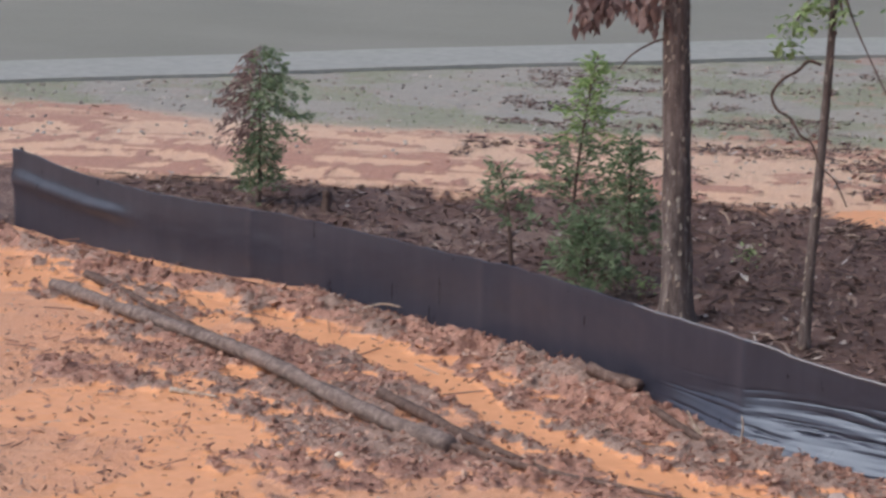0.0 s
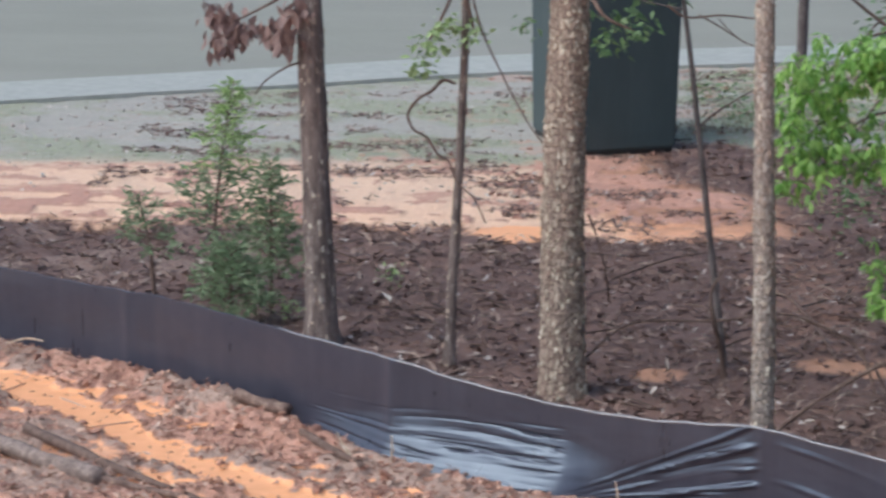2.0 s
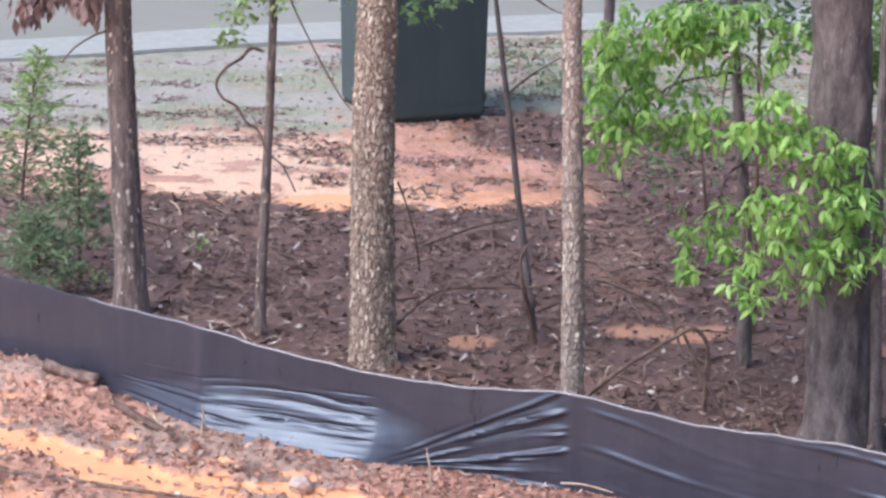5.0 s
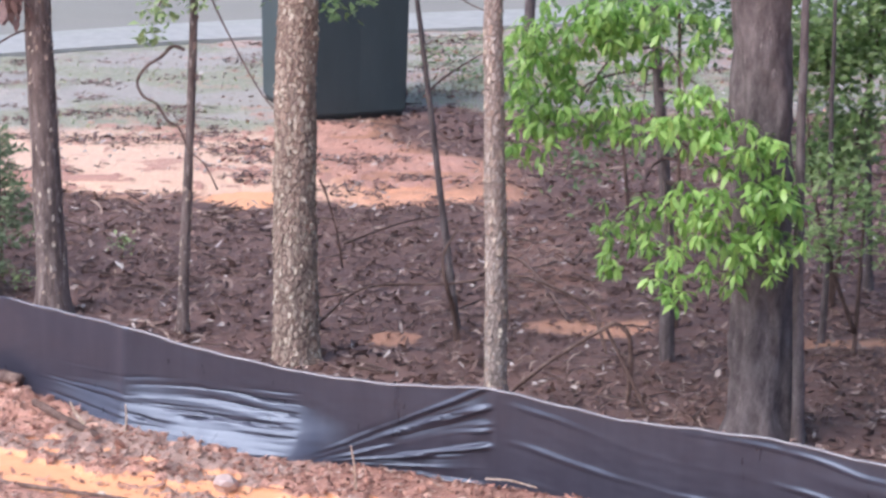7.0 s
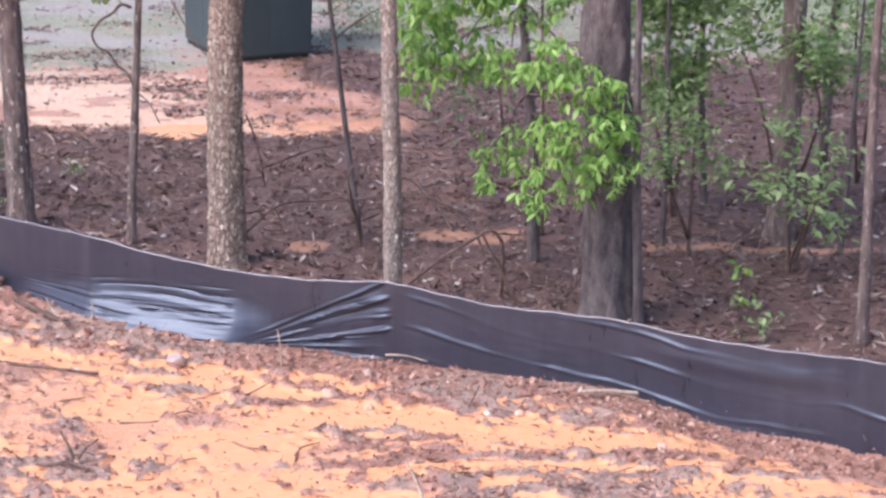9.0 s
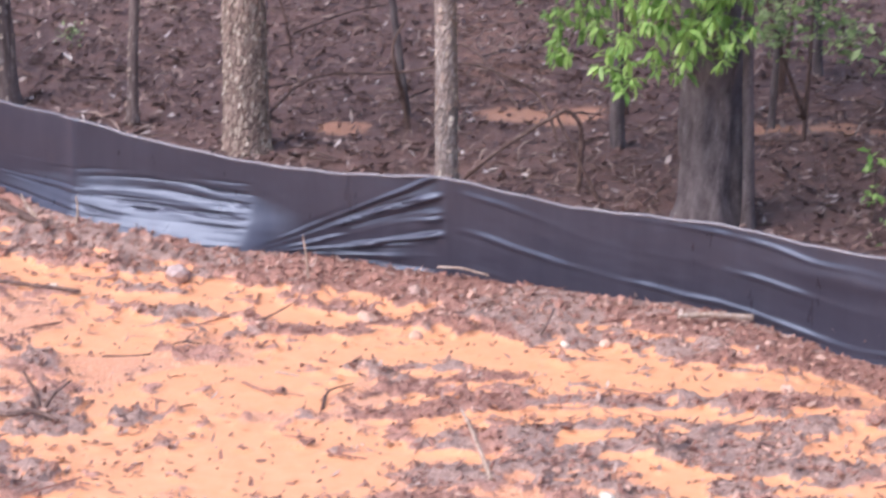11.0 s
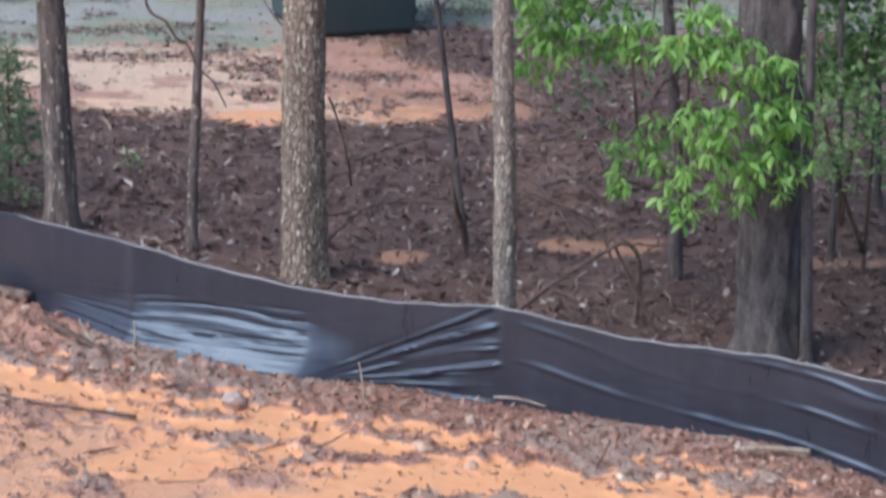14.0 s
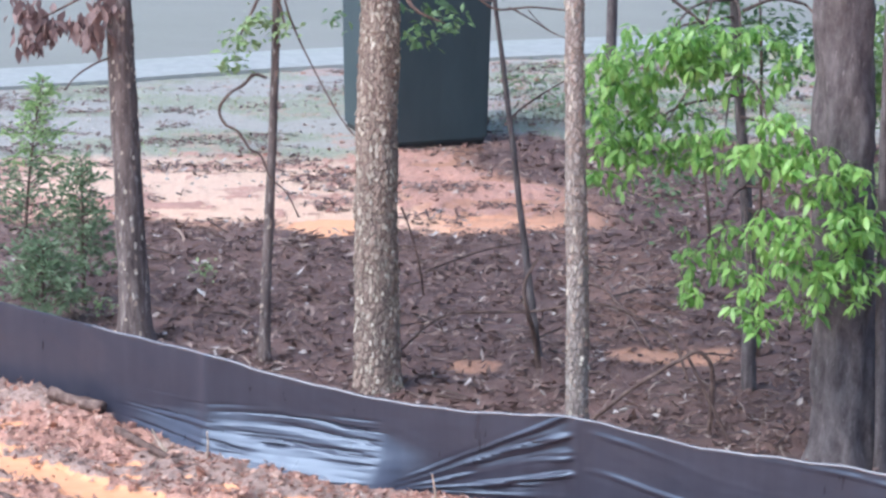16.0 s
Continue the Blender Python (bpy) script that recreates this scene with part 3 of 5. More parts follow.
# ---- trees ----
FLAKE = chip_material("bark_flake", [(0.0, (0.32, 0.225, 0.18)), (0.45, (0.45, 0.35, 0.28)), (0.75, (0.60, 0.51, 0.40)), (1.0, (0.78, 0.71, 0.58))], 0.7)
def leaf_cloud(clumps, count, size, seed, flat=0.5, hang=0.3):
    """Many small folded leaves in clumps (x, y, z, radius); returns vertices and faces."""
    rnd = random.Random(seed)
    verts, faces = [], []
    for _ in range(count):
        cx, cy, cz, r = rnd.choice(clumps)
        d = Vector((rnd.gauss(0, 1), rnd.gauss(0, 1), rnd.gauss(0, 0.8))) * r * 0.5
        c = Vector((cx, cy, cz)) + d
        s = size * rnd.uniform(0.6, 1.25)
        along = Vector((rnd.gauss(0, 1), rnd.gauss(0, 1), rnd.gauss(-hang, flat))).normalized()
        side = along.cross(Vector((rnd.gauss(0, 0.5), rnd.gauss(0, 0.5), 1))).normalized()
        up = side.cross(along) * s * 0.12
        k = len(verts)
        verts += [c, c + along * s * 0.45 + side * s * 0.26 + up, c + along * s, c + along * s * 0.45 - side * s * 0.26 + up]
        faces += [(k, k + 1, k + 2), (k, k + 2, k + 3)]
    return verts, faces


def tree(name, label, base, lean, radius, tall, bark, leaf, seed, limbs=6, flare=0.35, sides=20, bump=0.10, first=0.5, group="", flakes=0):
    """A tapered trunk that leans by lean (dx, dy a metre), limbs and a crown of small leaves far above."""
    rnd = random.Random(seed)
    root = thing(name, (base[0], base[1], 0), label, "tree", group)
    rings = int(max(20, min(110, 14 * min(tall, 5) + tall * 2)))
    path, radii = [], []
    for i in range(rings + 1):
        t = (i / rings) ** 1.6
        z = -0.12 + t * tall
        w = 0.02 * tall * (noise.noise((seed, z * 0.25, 0.3)))
        path.append((lean[0] * z + w * t * 2 + 0.012 * noise.noise((seed, z * 1.3, 5)), lean[1] * z + w * t, z))
        radii.append(radius * ((1 - 0.82 * t) + flare * math.exp(-max(z, 0) / 0.16)))
    tv, tf = tube(path, radii, sides, bump, seed)
    trunk = mesh_object("trunk", tv, tf, bark, root)
    if flakes:
        low = [q for q in tf if len(q) == 4 and tv[q[0]].z < 4.0]
        weights = [(tv[q[2]] - tv[q[0]]).length for q in low]
        fv, ff = [], []
        for q in rnd.choices(low, weights, k=flakes):
            a, b, c, d = (tv[i] for i in q)
            u, v = rnd.random(), rnd.random()
            o = a.lerp(b, u).lerp(d.lerp(c, u), v)
            side, up = (b - a).normalized(), (d - a).normalized()
            out = side.cross(up).normalized()
            if out.dot(o - Vector((*path[0][:2], o.z))) < 0:
                out = -out
            w, h, lift, tip = rnd.uniform(0.007, 0.017), rnd.uniform(0.012, 0.036), rnd.uniform(0.002, 0.006), rnd.uniform(0.002, 0.012)
            k = len(fv)
            ring = [(-1, -0.5), (-0.2, -1), (0.9, -0.6), (1, 0.4), (0.2, 1), (-0.8, 0.6)]
            fv += [o + side * x * w * rnd.uniform(0.6, 1.2) + up * y * h * rnd.uniform(0.7, 1.2) + out * (lift + tip * max(0, -y)) for x, y in ring]
            fv.append(o - out * 0.01)
            ff += [tuple(range(k, k + 6))] + [(k + i, k + 6, k + (i + 1) % 6) for i in range(6)]
        mesh_object("flaking_bark", fv, ff, FLAKE, trunk, "loose pale flakes of bark", False)["kind"] = "stuff"
    clumps = []
    for k in range(limbs):
        t = first + (1 - first) * (k + 0.5) / limbs
        z = tall * t
        i = min(rings, int(rings * t ** (1 / 1.6)))
        o = Vector(path[i])
        a = k * 2.4 + seed
        l = tall * 0.22 * (1.25 - t) * rnd.uniform(0.8, 1.2) + 0.3
        end = o + Vector((math.cos(a) * l, math.sin(a) * l, l * rnd.uniform(0.25, 0.7)))
        mid = (o + end) / 2 + Vector((0, 0, -0.08 * l))
        r = radii[i] * 0.45
        mesh_object("limb", *tube(bend([o, mid, end], 4), list(np.linspace(r, r * 0.2, 9)), 7), bark, root)
        clumps += [(*end, 0.30 * l + 0.2), (*mid, 0.22 * l + 0.15), (*(end + Vector((rnd.gauss(0, 0.4), rnd.gauss(0, 0.4), 0.3))), 0.25 * l + 0.2)]
    if clumps:
        clumps.append((*path[-1], tall * 0.06))
        mesh_object("crown", *leaf_cloud(clumps, int(38 * len(clumps)), 0.16, seed), leaf, root)
    return root


LEAF_DULL = leaf_material("dull_green_leaf", (0.07, 0.135, 0.055), (0.20, 0.30, 0.13), 0.38, False, 0.4)
LEAF_BRIGHT = leaf_material("fresh_green_leaf", (0.11, 0.26, 0.04), (0.41, 0.62, 0.18), 0.3, False, 0.42)
LEAF_ONE = leaf_material("fresh_green_leaf_single", (0.11, 0.26, 0.04), (0.41, 0.62, 0.18), 0.3, True, 0.42)
LEAF_GREY = leaf_material("grey_green_leaf", (0.14, 0.245, 0.085), (0.44, 0.58, 0.26), 0.3, False, 0.45)
LEAF_PALE = leaf_material("pale_young_leaf", (0.17, 0.27, 0.085), (0.36, 0.46, 0.21), 0.35)
LEAF_DEAD = leaf_material("dead_brown_leaf", (0.20, 0.13, 0.12), (0.34, 0.235, 0.21), 0.6)
NEEDLE = leaf_material("cedar_green", (0.12, 0.185, 0.095), (0.27, 0.35, 0.20), 0.5, False, 0.4)
NEEDLE_PALE = leaf_material("young_green_needles", (0.19, 0.30, 0.10), (0.42, 0.56, 0.24), 0.5, False, 0.45)

tree("hardwood_tree", "brown-barked hardwood trunk standing in leaf litter", (-2.49, 23.7), (-0.022, 0), 0.128, 13, BARK_BROWN, LEAF_DULL, 3, 7, flakes=260)
tree("slender_tree", "slender grey sapling trunk rising from leaf litter", (-1.39, 23.1), (0.02, 0), 0.047, 7, BARK_BROWN, LEAF_DULL, 5, 5, 0.3, 10, flakes=90)
tree("oak_tree", "thick oak trunk with pale flaking grey bark", (-0.45, 22.3), (0.008, 0), 0.178, 15, BARK_GREY, LEAF_DULL, 8, 7, 0.12, 26, flakes=1500)
tree("maple_tree", "straight slim trunk with pale patchy bark behind the fence", (1.02, 20.6), (-0.008, 0), 0.088, 11, BARK_PATCHY, LEAF_DULL, 12, 6, 0.12, 16, flakes=300)
tree("dark_sapling", "thin dark leaning sapling beside the litter bank", (0.83, 23.1), (-0.135, 0), 0.034, 5.5, BARK_DARK, LEAF_DULL, 15, 4, 0.2, 9)
tree("pine_tree", "massive dark pine trunk with rough furrowed bark", (2.95, 20.4), (-0.035, 0), 0.235, 19, BARK_DARK, LEAF_DULL, 18, 8, 0.25, 36, 0.22)
tree("slender_tree", "slim grey-brown trunk close beside the pine", (3.17, 20.15), (-0.03, 0), 0.045, 8, BARK_DARK, LEAF_DULL, 21, 5, 0.3, 10)
tree("hardwood_tree", "brown trunk among the shrubs of the wood", (4.95, 23.2), (0.03, 0), 0.13, 12, BARK_BROWN, LEAF_DULL, 24, 6)
tree("slender_tree", "thin pale trunk at the wood's edge by the fence", (5.05, 19.6), (0.005, 0), 0.055, 8, BARK_BROWN, LEAF_DULL, 27, 5, 0.3, 10)
tree("dark_sapling", "thin dark stem in the understory", (3.75, 22.9), (0.01, 0), 0.03, 5, BARK_DARK, LEAF_GREY, 29, 4, 0.2, 8, first=0.7)
tree("slender_tree", "thin dark trunk leaning among the understory shrubs", (4.42, 24.6), (-0.05, 0), 0.04, 6, BARK_DARK, LEAF_GREY, 36, 3, 0.3, 9, first=0.8)
tree("slender_tree", "slim brown trunk at the lawn's edge", (5.75, 25.2), (0.04, 0), 0.06, 8, BARK_BROWN, LEAF_DULL, 39, 5, 0.3, 10)
tree("dark_sapling", "thin dark stem beside the shrubs", (5.45, 22.6), (0.06, 0), 0.028, 5, BARK_DARK, LEAF_GREY, 43, 3, 0.2, 8, first=0.8)
tree("slender_tree", "thin far trunk near the road edge", (1.85, 31.5), (0.0, 0), 0.07, 8, BARK_DARK, LEAF_DULL, 33, 5, 0.2, 9)

# ---- portable cabin ----
green = Nodes("dark_green_plastic")
GREEN = green.done(green.ramp(green.noise(4, 5, stretch=(1, 1, 0.3)), [(0.3, (0.040, 0.060, 0.066)), (0.7, (0.053, 0.076, 0.083))]), 0.42, green.noise(30), 0.1, 0.01)


def bevel_box(w, d, h, m=Matrix(), bevel=0.02, taper=0.0):
    bm = bmesh.new()
    bmesh.ops.create_cube(bm, size=1, matrix=Matrix.Diagonal((w, d, h, 1)))
    for v in bm.verts:
        if v.co.z > 0:
            v.co.x *= 1 + taper
            v.co.y *= 1 + taper
    bmesh.ops.bevel(bm, geom=bm.edges[:], offset=bevel, segments=2, affect="EDGES")
    bmesh.ops.transform(bm, matrix=m, verts=bm.verts)
    return bm


def build_cabin():
    root = thing("portable_cabin", (-0.26, 32.51, 0), "tall dark green plastic portable cabin on wet clay", "cabin")
    root.rotation_euler.z = radians(22)
    part("skid", bevel_box(1.13, 1.36, 0.1, pose(0, 0, 0.05)), BLACK_PLASTIC, root, "black plastic skid base", shade=False)
    part("body", bevel_box(1.17, 1.42, 2.1, pose(0, 0, 1.1), 0.03, 0.05), GREEN, root, shade=False)
    for sx in (-0.28, 0.28):
        part("side_panel", bevel_box(0.50, 0.008, 1.85, pose(sx, -0.727, 1.12, 0.95), 0.003), GREEN, root, shade=False)
    for sy in (-0.34, 0.34):
        part("side_panel", bevel_box(0.008, 0.60, 1.85, pose(-0.599, sy, 1.12, 0, -0.8), 0.003), GREEN, root, shade=False)
    part("roof", bevel_box(1.32, 1.58, 0.16, pose(0, 0, 2.22), 0.06, -0.08), GREEN, root, shade=False)


black = Nodes("black_plastic")
BLACK_PLASTIC = black.done(black.ramp(black.noise(9), [(0.3, 0.015), (0.7, 0.03)]), 0.5)
build_cabin()


# ---- loose cover of the ground ----
def scatter(count, box, weight, seed):
    """Places in a box (x0, x1, y0, y1) picked by a ground cover's weight; returns x, y, height."""
    rng = np.random.default_rng(seed)
    x, y = rng.uniform(box[0], box[1], count * 14), rng.uniform(box[2], box[3], count * 14)
    zones, h = ground_zones(x, y)
    keep = np.nonzero(rng.uniform(0, 1, len(x)) < weight(zones, x, y))[0][:count]
    return x[keep], y[keep], h[keep], rng


def turns(rng, n, tilt):
    """Random turns: any way about the upright, tilted a little."""
    a, b, c = rng.uniform(0, 2 * np.pi, n), rng.normal(0, tilt, n), rng.normal(0, tilt, n)
    ca, sa, cb, sb, cc, sc = np.cos(a), np.sin(a), np.cos(b), np.sin(b), np.cos(c), np.sin(c)
    z = np.zeros(n)
    o = np.ones(n)
    rz = np.stack([np.stack([ca, -sa, z], -1), np.stack([sa, ca, z], -1), np.stack([z, z, o], -1)], 1)
    ry = np.stack([np.stack([cb, z, sb], -1), np.stack([z, o, z], -1), np.stack([-sb, z, cb], -1)], 1)
    rx = np.stack([np.stack([o, z, z], -1), np.stack([z, cc, -sc], -1), np.stack([z, sc, cc], -1)], 1)
    return rz @ ry @ rx


def strew(name, label, category, shape, faces, sizes, places, material, tilt, sink, jitter=0.25, shade=False):
    """Many small pieces of one shape, each scaled, turned and bent a little, joined into one object."""
    x, y, h, rng = places
    n, k = len(x), len(shape)
    sc = np.stack([rng.uniform(a, b, n) for a, b in sizes], -1)
    v = np.asarray(shape)[None] * (1 + rng.normal(0, jitter, (n, k, 1))) * sc[:, None, :]
    v = np.einsum("nij,nkj->nki", turns(rng, n, tilt), v) + np.stack([x, y, h + sc[:, 2] * sink], -1)[:, None, :]
    f = (np.asarray(faces)[None] + (np.arange(n) * k)[:, None, None]).reshape(-1, len(faces[0]))
    ob = mesh_object(name, v.reshape(-1, 3).tolist(), f.tolist(), material, shade=shade)
    return tagged(ob, label, category, kind="stuff")


def ball():
    bm = bmesh.new()
    bmesh.ops.create_icosphere(bm, subdivisions=1, radius=1)
    v = [tuple(q.co) for q in bm.verts]
    f = [tuple(q.index for q in face.verts) for face in bm.faces]
    bm.free()
    return v, f


BALL, BALL_F = ball()
BOX = [(-1, -1, -1), (1, -0.7, -1), (1, 0.8, -1), (-1, 1, -1), (-0.9, -0.8, 1), (1, -0.6, 1), (0.9, 0.6, 1), (-0.8, 0.9, 1)]
BOX_F = [(0, 3, 2, 1), (4, 5, 6, 7), (0, 1, 5, 4), (1, 2, 6, 5), (2, 3, 7, 6), (3, 0, 4, 7)]
LEAF = [(-1, 0, 0.25), (-0.3, 0.5, 0.0), (0.5, 0.42, 0.1), (1, 0, 0.35), (0.4, -0.45, 0.0), (-0.35, -0.5, 0.15), (0, 0, -0.15)]
LEAF_F = [(0, 6, 1), (1, 6, 2), (2, 6, 3), (3, 6, 4), (4, 6, 5), (5, 6, 0)]

CLOD = chip_material("churned_clay_clod", [(0.0, (0.36, 0.195, 0.145)), (0.35, (0.46, 0.245, 0.175)), (0.7, (0.61, 0.38, 0.275)), (1.0, (0.68, 0.48, 0.37))])
CHIP = chip_material("bark_chip", [(0.0, (0.24, 0.135, 0.10)), (0.5, (0.39, 0.20, 0.145)), (0.85, (0.51, 0.32, 0.245)), (1.0, (0.58, 0.46, 0.38))])
LITTER = chip_material("dead_leaf_litter", [(0.0, (0.13, 0.087, 0.074)), (0.5, (0.18, 0.107, 0.086)), (0.82, (0.25, 0.17, 0.142)), (0.955, (0.36, 0.28, 0.24)), (1.0, (0.62, 0.57, 0.53))], 0.55)
DARK_TWIG = chip_material("dark_twigs", [(0.0, (0.07, 0.045, 0.038)), (1.0, (0.20, 0.14, 0.115))])
STRAW_MAT = chip_material("dead_straw", [(0.0, (0.16, 0.10, 0.08)), (0.6, (0.34, 0.25, 0.20)), (1.0, (0.55, 0.45, 0.37))], 0.6)
PEBBLE = chip_material("verge_gravel", [(0.0, (0.36, 0.32, 0.28)), (0.6, (0.38, 0.32, 0.28)), (1.0, (0.66, 0.62, 0.57))])

BARE = (-10.5, 5.0, 14.0, 26.0)
strew("clay_clods", "churned brown clay clods heaped along the fence", "clods", BALL, BALL_F, ((0.008, 0.045), (0.008, 0.034), (0.005, 0.018)),
      scatter(2800, BARE, lambda z, x, y: np.clip(z["clods"] - 0.4, 0, 1) ** 1.5 * (np.interp(x, FX, FY) - y > 0.12), 1), CLOD, 0.4, 0.1, 0.38, True)
strew("clay_lumps", "broken reddish clay lumps piled at the fence foot", "clods", BALL, BALL_F, ((0.025, 0.075), (0.022, 0.055), (0.015, 0.042)),
      scatter(300, BARE, lambda z, x, y: z["clods"] * smooth(np.interp(x, FX, FY) - y, 0.14, 0.2) * smooth(0.85 - np.interp(x, FX, FY) + y, 0, 0.4) * (1 - 0.75 * smooth(x, -1.5, -0.6)), 14), CLOD, 0.4, 0.15, 0.30, False)
strew("small_crumbs", "small brown crumbs of soil and bark", "crumbs", BALL, BALL_F, ((0.007, 0.024), (0.006, 0.016), (0.003, 0.008)),
      scatter(6500, BARE, lambda z, x, y: np.clip(z["clods"], 0, 1) * 0.7 + 0.05 * (np.interp(x, FX, FY) > y), 2), CHIP, 0.5, 0.5)
strew("bark_chips", "strewn brown bark chips and wood splinters", "wood chips", BOX, BOX_F, ((0.008, 0.032), (0.003, 0.008), (0.002, 0.005)),
      scatter(4500, BARE, lambda z, x, y: np.clip(z["clods"], 0, 1) * 0.7 + 0.05 * (np.interp(x, FX, FY) > y), 3), CHIP, 0.25, 0.9)
strew("bark_flakes", "flat brown flakes of bark and rotten leaves", "bark flakes", LEAF, LEAF_F, ((0.014, 0.055), (0.010, 0.032), (0.012, 0.040)),
      scatter(10500, BARE, lambda z, x, y: np.clip(z["clods"], 0, 1) * 0.8 + 0.08 * (np.interp(x, FX, FY) > y), 13), CHIP, 0.35, 0.4)
strew("fallen_leaves", "wet dead brown leaves carpeting the wood floor", "leaf litter", LEAF, LEAF_F, ((0.018, 0.075), (0.014, 0.045), (0.015, 0.055)),
      scatter(26000, (-9, 8, 17, 36), lambda z, x, y: z["litter"] * np.interp(y, [17, 28, 36], [1, 1, 0.6]), 4), LITTER, 0.3, 0.4)
STRAW = [(-1, 0, 0), (-0.35, 0.16, 0.5), (0.35, 0.14, 0.5), (1, -0.05, 0), (0.35, 0.24, 0.5), (-0.35, 0.26, 0.5)]
strew("dead_straw", "bent pale stalks and dead grass over the leaves", "straw", STRAW, [(0, 1, 5), (1, 2, 4), (1, 4, 5), (2, 3, 4)], ((0.05, 0.17), (0.03, 0.09), (0.03, 0.12)),
      scatter(2300, (-9, 8, 17, 31), lambda z, x, y: z["litter"] * smooth(rough(x, y, 0.8, 19, 3), 0.42, 0.62), 16), STRAW_MAT, 0.35, 0.2, 0.12)
strew("fallen_twigs", "thin fallen twigs among the dead leaves", "twigs", BOX, BOX_F, ((0.06, 0.26), (0.003, 0.008), (0.003, 0.008)),
      scatter(800, (-9, 8, 17, 33), lambda z, x, y: z["litter"], 5), DARK_TWIG, 0.12, 3.0, 0.1)
strew("loose_twigs", "thin broken twigs strewn over the clay", "twigs", BOX, BOX_F, ((0.05, 0.20), (0.003, 0.006), (0.003, 0.006)),
      scatter(160, BARE, lambda z, x, y: 0.3 * (np.interp(x, FX, FY) > y), 6), CHIP, 0.15, 2.5, 0.1)
strew("verge_debris", "dark bark and clods strewn over the verge", "debris", BALL, BALL_F, ((0.015, 0.06), (0.012, 0.04), (0.006, 0.018)),
      scatter(520, (-14, 6, 26, 38), lambda z, x, y: np.where((y > 27) & (y < road_near(x)), z["clods"] * np.where(x < -2, 0.03, 0.8) + 0.0012 * z["gravel"], 0), 7), CHIP, 0.3, 0.4)
strew("verge_flakes", "dark rotten bark and leaf flakes washed over the verge", "bark flakes", LEAF, LEAF_F, ((0.018, 0.075), (0.012, 0.035), (0.015, 0.03)),
      scatter(5600, (-5.5, 4.5, 27.5, 37.5), lambda z, x, y: np.where(y < road_near(x), (1 - z["litter"]) * (1 - z["silt"]) * smooth(rough(x * 0.45, y, 0.45, 83, 4), 0.50, 0.62) * np.interp(y, [28, 30.5, 33, 35, 38], [1, 0.9, 0.75, 0.6, 0.5]), 0), 15), LITTER, 0.25, 0.4)
strew("verge_stones", "pale gravel stones on the road verge", "gravel", BALL, BALL_F, ((0.012, 0.035), (0.012, 0.03), (0.008, 0.02)),
      scatter(1200, (-14, 6, 28, 38), lambda z, x, y: np.where(y < road_near(x), z["gravel"] * 0.5, 0), 8), PEBBLE, 0.3, 0.4)
GRASS = leaf_material("wet_grass_blade", (0.19, 0.23, 0.11), (0.34, 0.40, 0.20), 0.5)
BLADE = [(-0.12, 0, 0), (0.12, 0, 0), (0.05, 0.15, 0.6), (0.0, 0.45, 1.0)]
strew("verge_grass", "sparse wet grass tufts on the road verge", "grass", BLADE, [(0, 1, 2), (0, 2, 3)], ((0.02, 0.06), (0.02, 0.07), (0.02, 0.06)),
      scatter(9000, (-14, 12, 30, 44), lambda z, x, y: np.where(y < road_near(x), z["grass"] * 0.9, 0), 9), GRASS, 0.35, 0.0)


# ---- single sticks, logs and stones ----
def stick(name, label, points, r0, r1, material, category="stick", sides=8, bump=0.12, seed=0, on_ground=True, group=""):
    pts = [Vector(q) for q in points]
    if on_ground:
        pts = [Vector((q[0], q[1], height(q[0], q[1]) + (q[2] if len(q) > 2 else r0 * 0.6))) for q in points]
    o = pts[0].copy()
    line = bend([q - o for q in pts], 12)
    ob = mesh_object(name, *tube(line, [r * (1 + 0.18 * noise.noise((seed, k * 0.21, 2))) for k, r in enumerate(np.linspace(r0, r1, len(line)))], sides, bump * 1.3, seed), material)
    ob.location = o
    return tagged(ob, label, category, group)


stick("fallen_log", "long thin bare log lying on churned clay", [(-7.74, 23.28, 0.05), (-6.57, 22.27, 0.06), (-5.49, 21.36, 0.06), (-4.4, 20.26, 0.07), (-3.62, 19.62, 0.04)], 0.055, 0.064, GREYWOOD, "log", 12, 0.2, 1)
stick("fallen_log", "dark wet branch lying beside the long log", [(-7.6, 23.75, 0.03), (-6.9, 23.0, 0.05), (-6.2, 22.3, 0.03), (-5.6, 21.75, 0.02)], 0.035, 0.025, TWIG, "log", 10, 0.2, 2)
stick("fallen_branch", "dark broken branch at the end of the log", [(-4.35, 20.7, 0.04), (-3.8, 20.15, 0.05), (-3.35, 19.75, 0.04), (-2.9, 19.4, 0.02)], 0.045, 0.02, TWIG, "branch", 9, 0.2, 3)
stick("fallen_branch", "thin wet branch trailing over the clay", [(-3.7, 19.7, 0.02), (-3.0, 19.35, 0.04), (-2.33, 19.09, 0.02), (-1.5, 18.75, 0.01)], 0.03, 0.012, DEADWOOD, "branch", 8, 0.2, 4)
stick("short_log", "short clay-caked log stub on the heap", [(-2.88, 21.34, 0.05), (-2.68, 21.2, 0.06), (-2.46, 21.06, 0.05)], 0.052, 0.046, DEADWOOD, "log", 12, 0.25, 5)
stick("dark_branch", "dark rotten branch lying against the fence foot", [(-2.32, 20.72, 0.02), (-2.05, 20.38, 0.03), (-1.8, 20.06, 0.02)], 0.032, 0.022, TWIG, "branch", 9, 0.25, 6)
stick("pale_stick", "pale peeled stick lying on bare clay", [(-5.95, 20.62), (-5.75, 20.6), (-5.57, 20.55)], 0.022, 0.012, PALE_WOOD, "stick", 8, 0.3, 7)
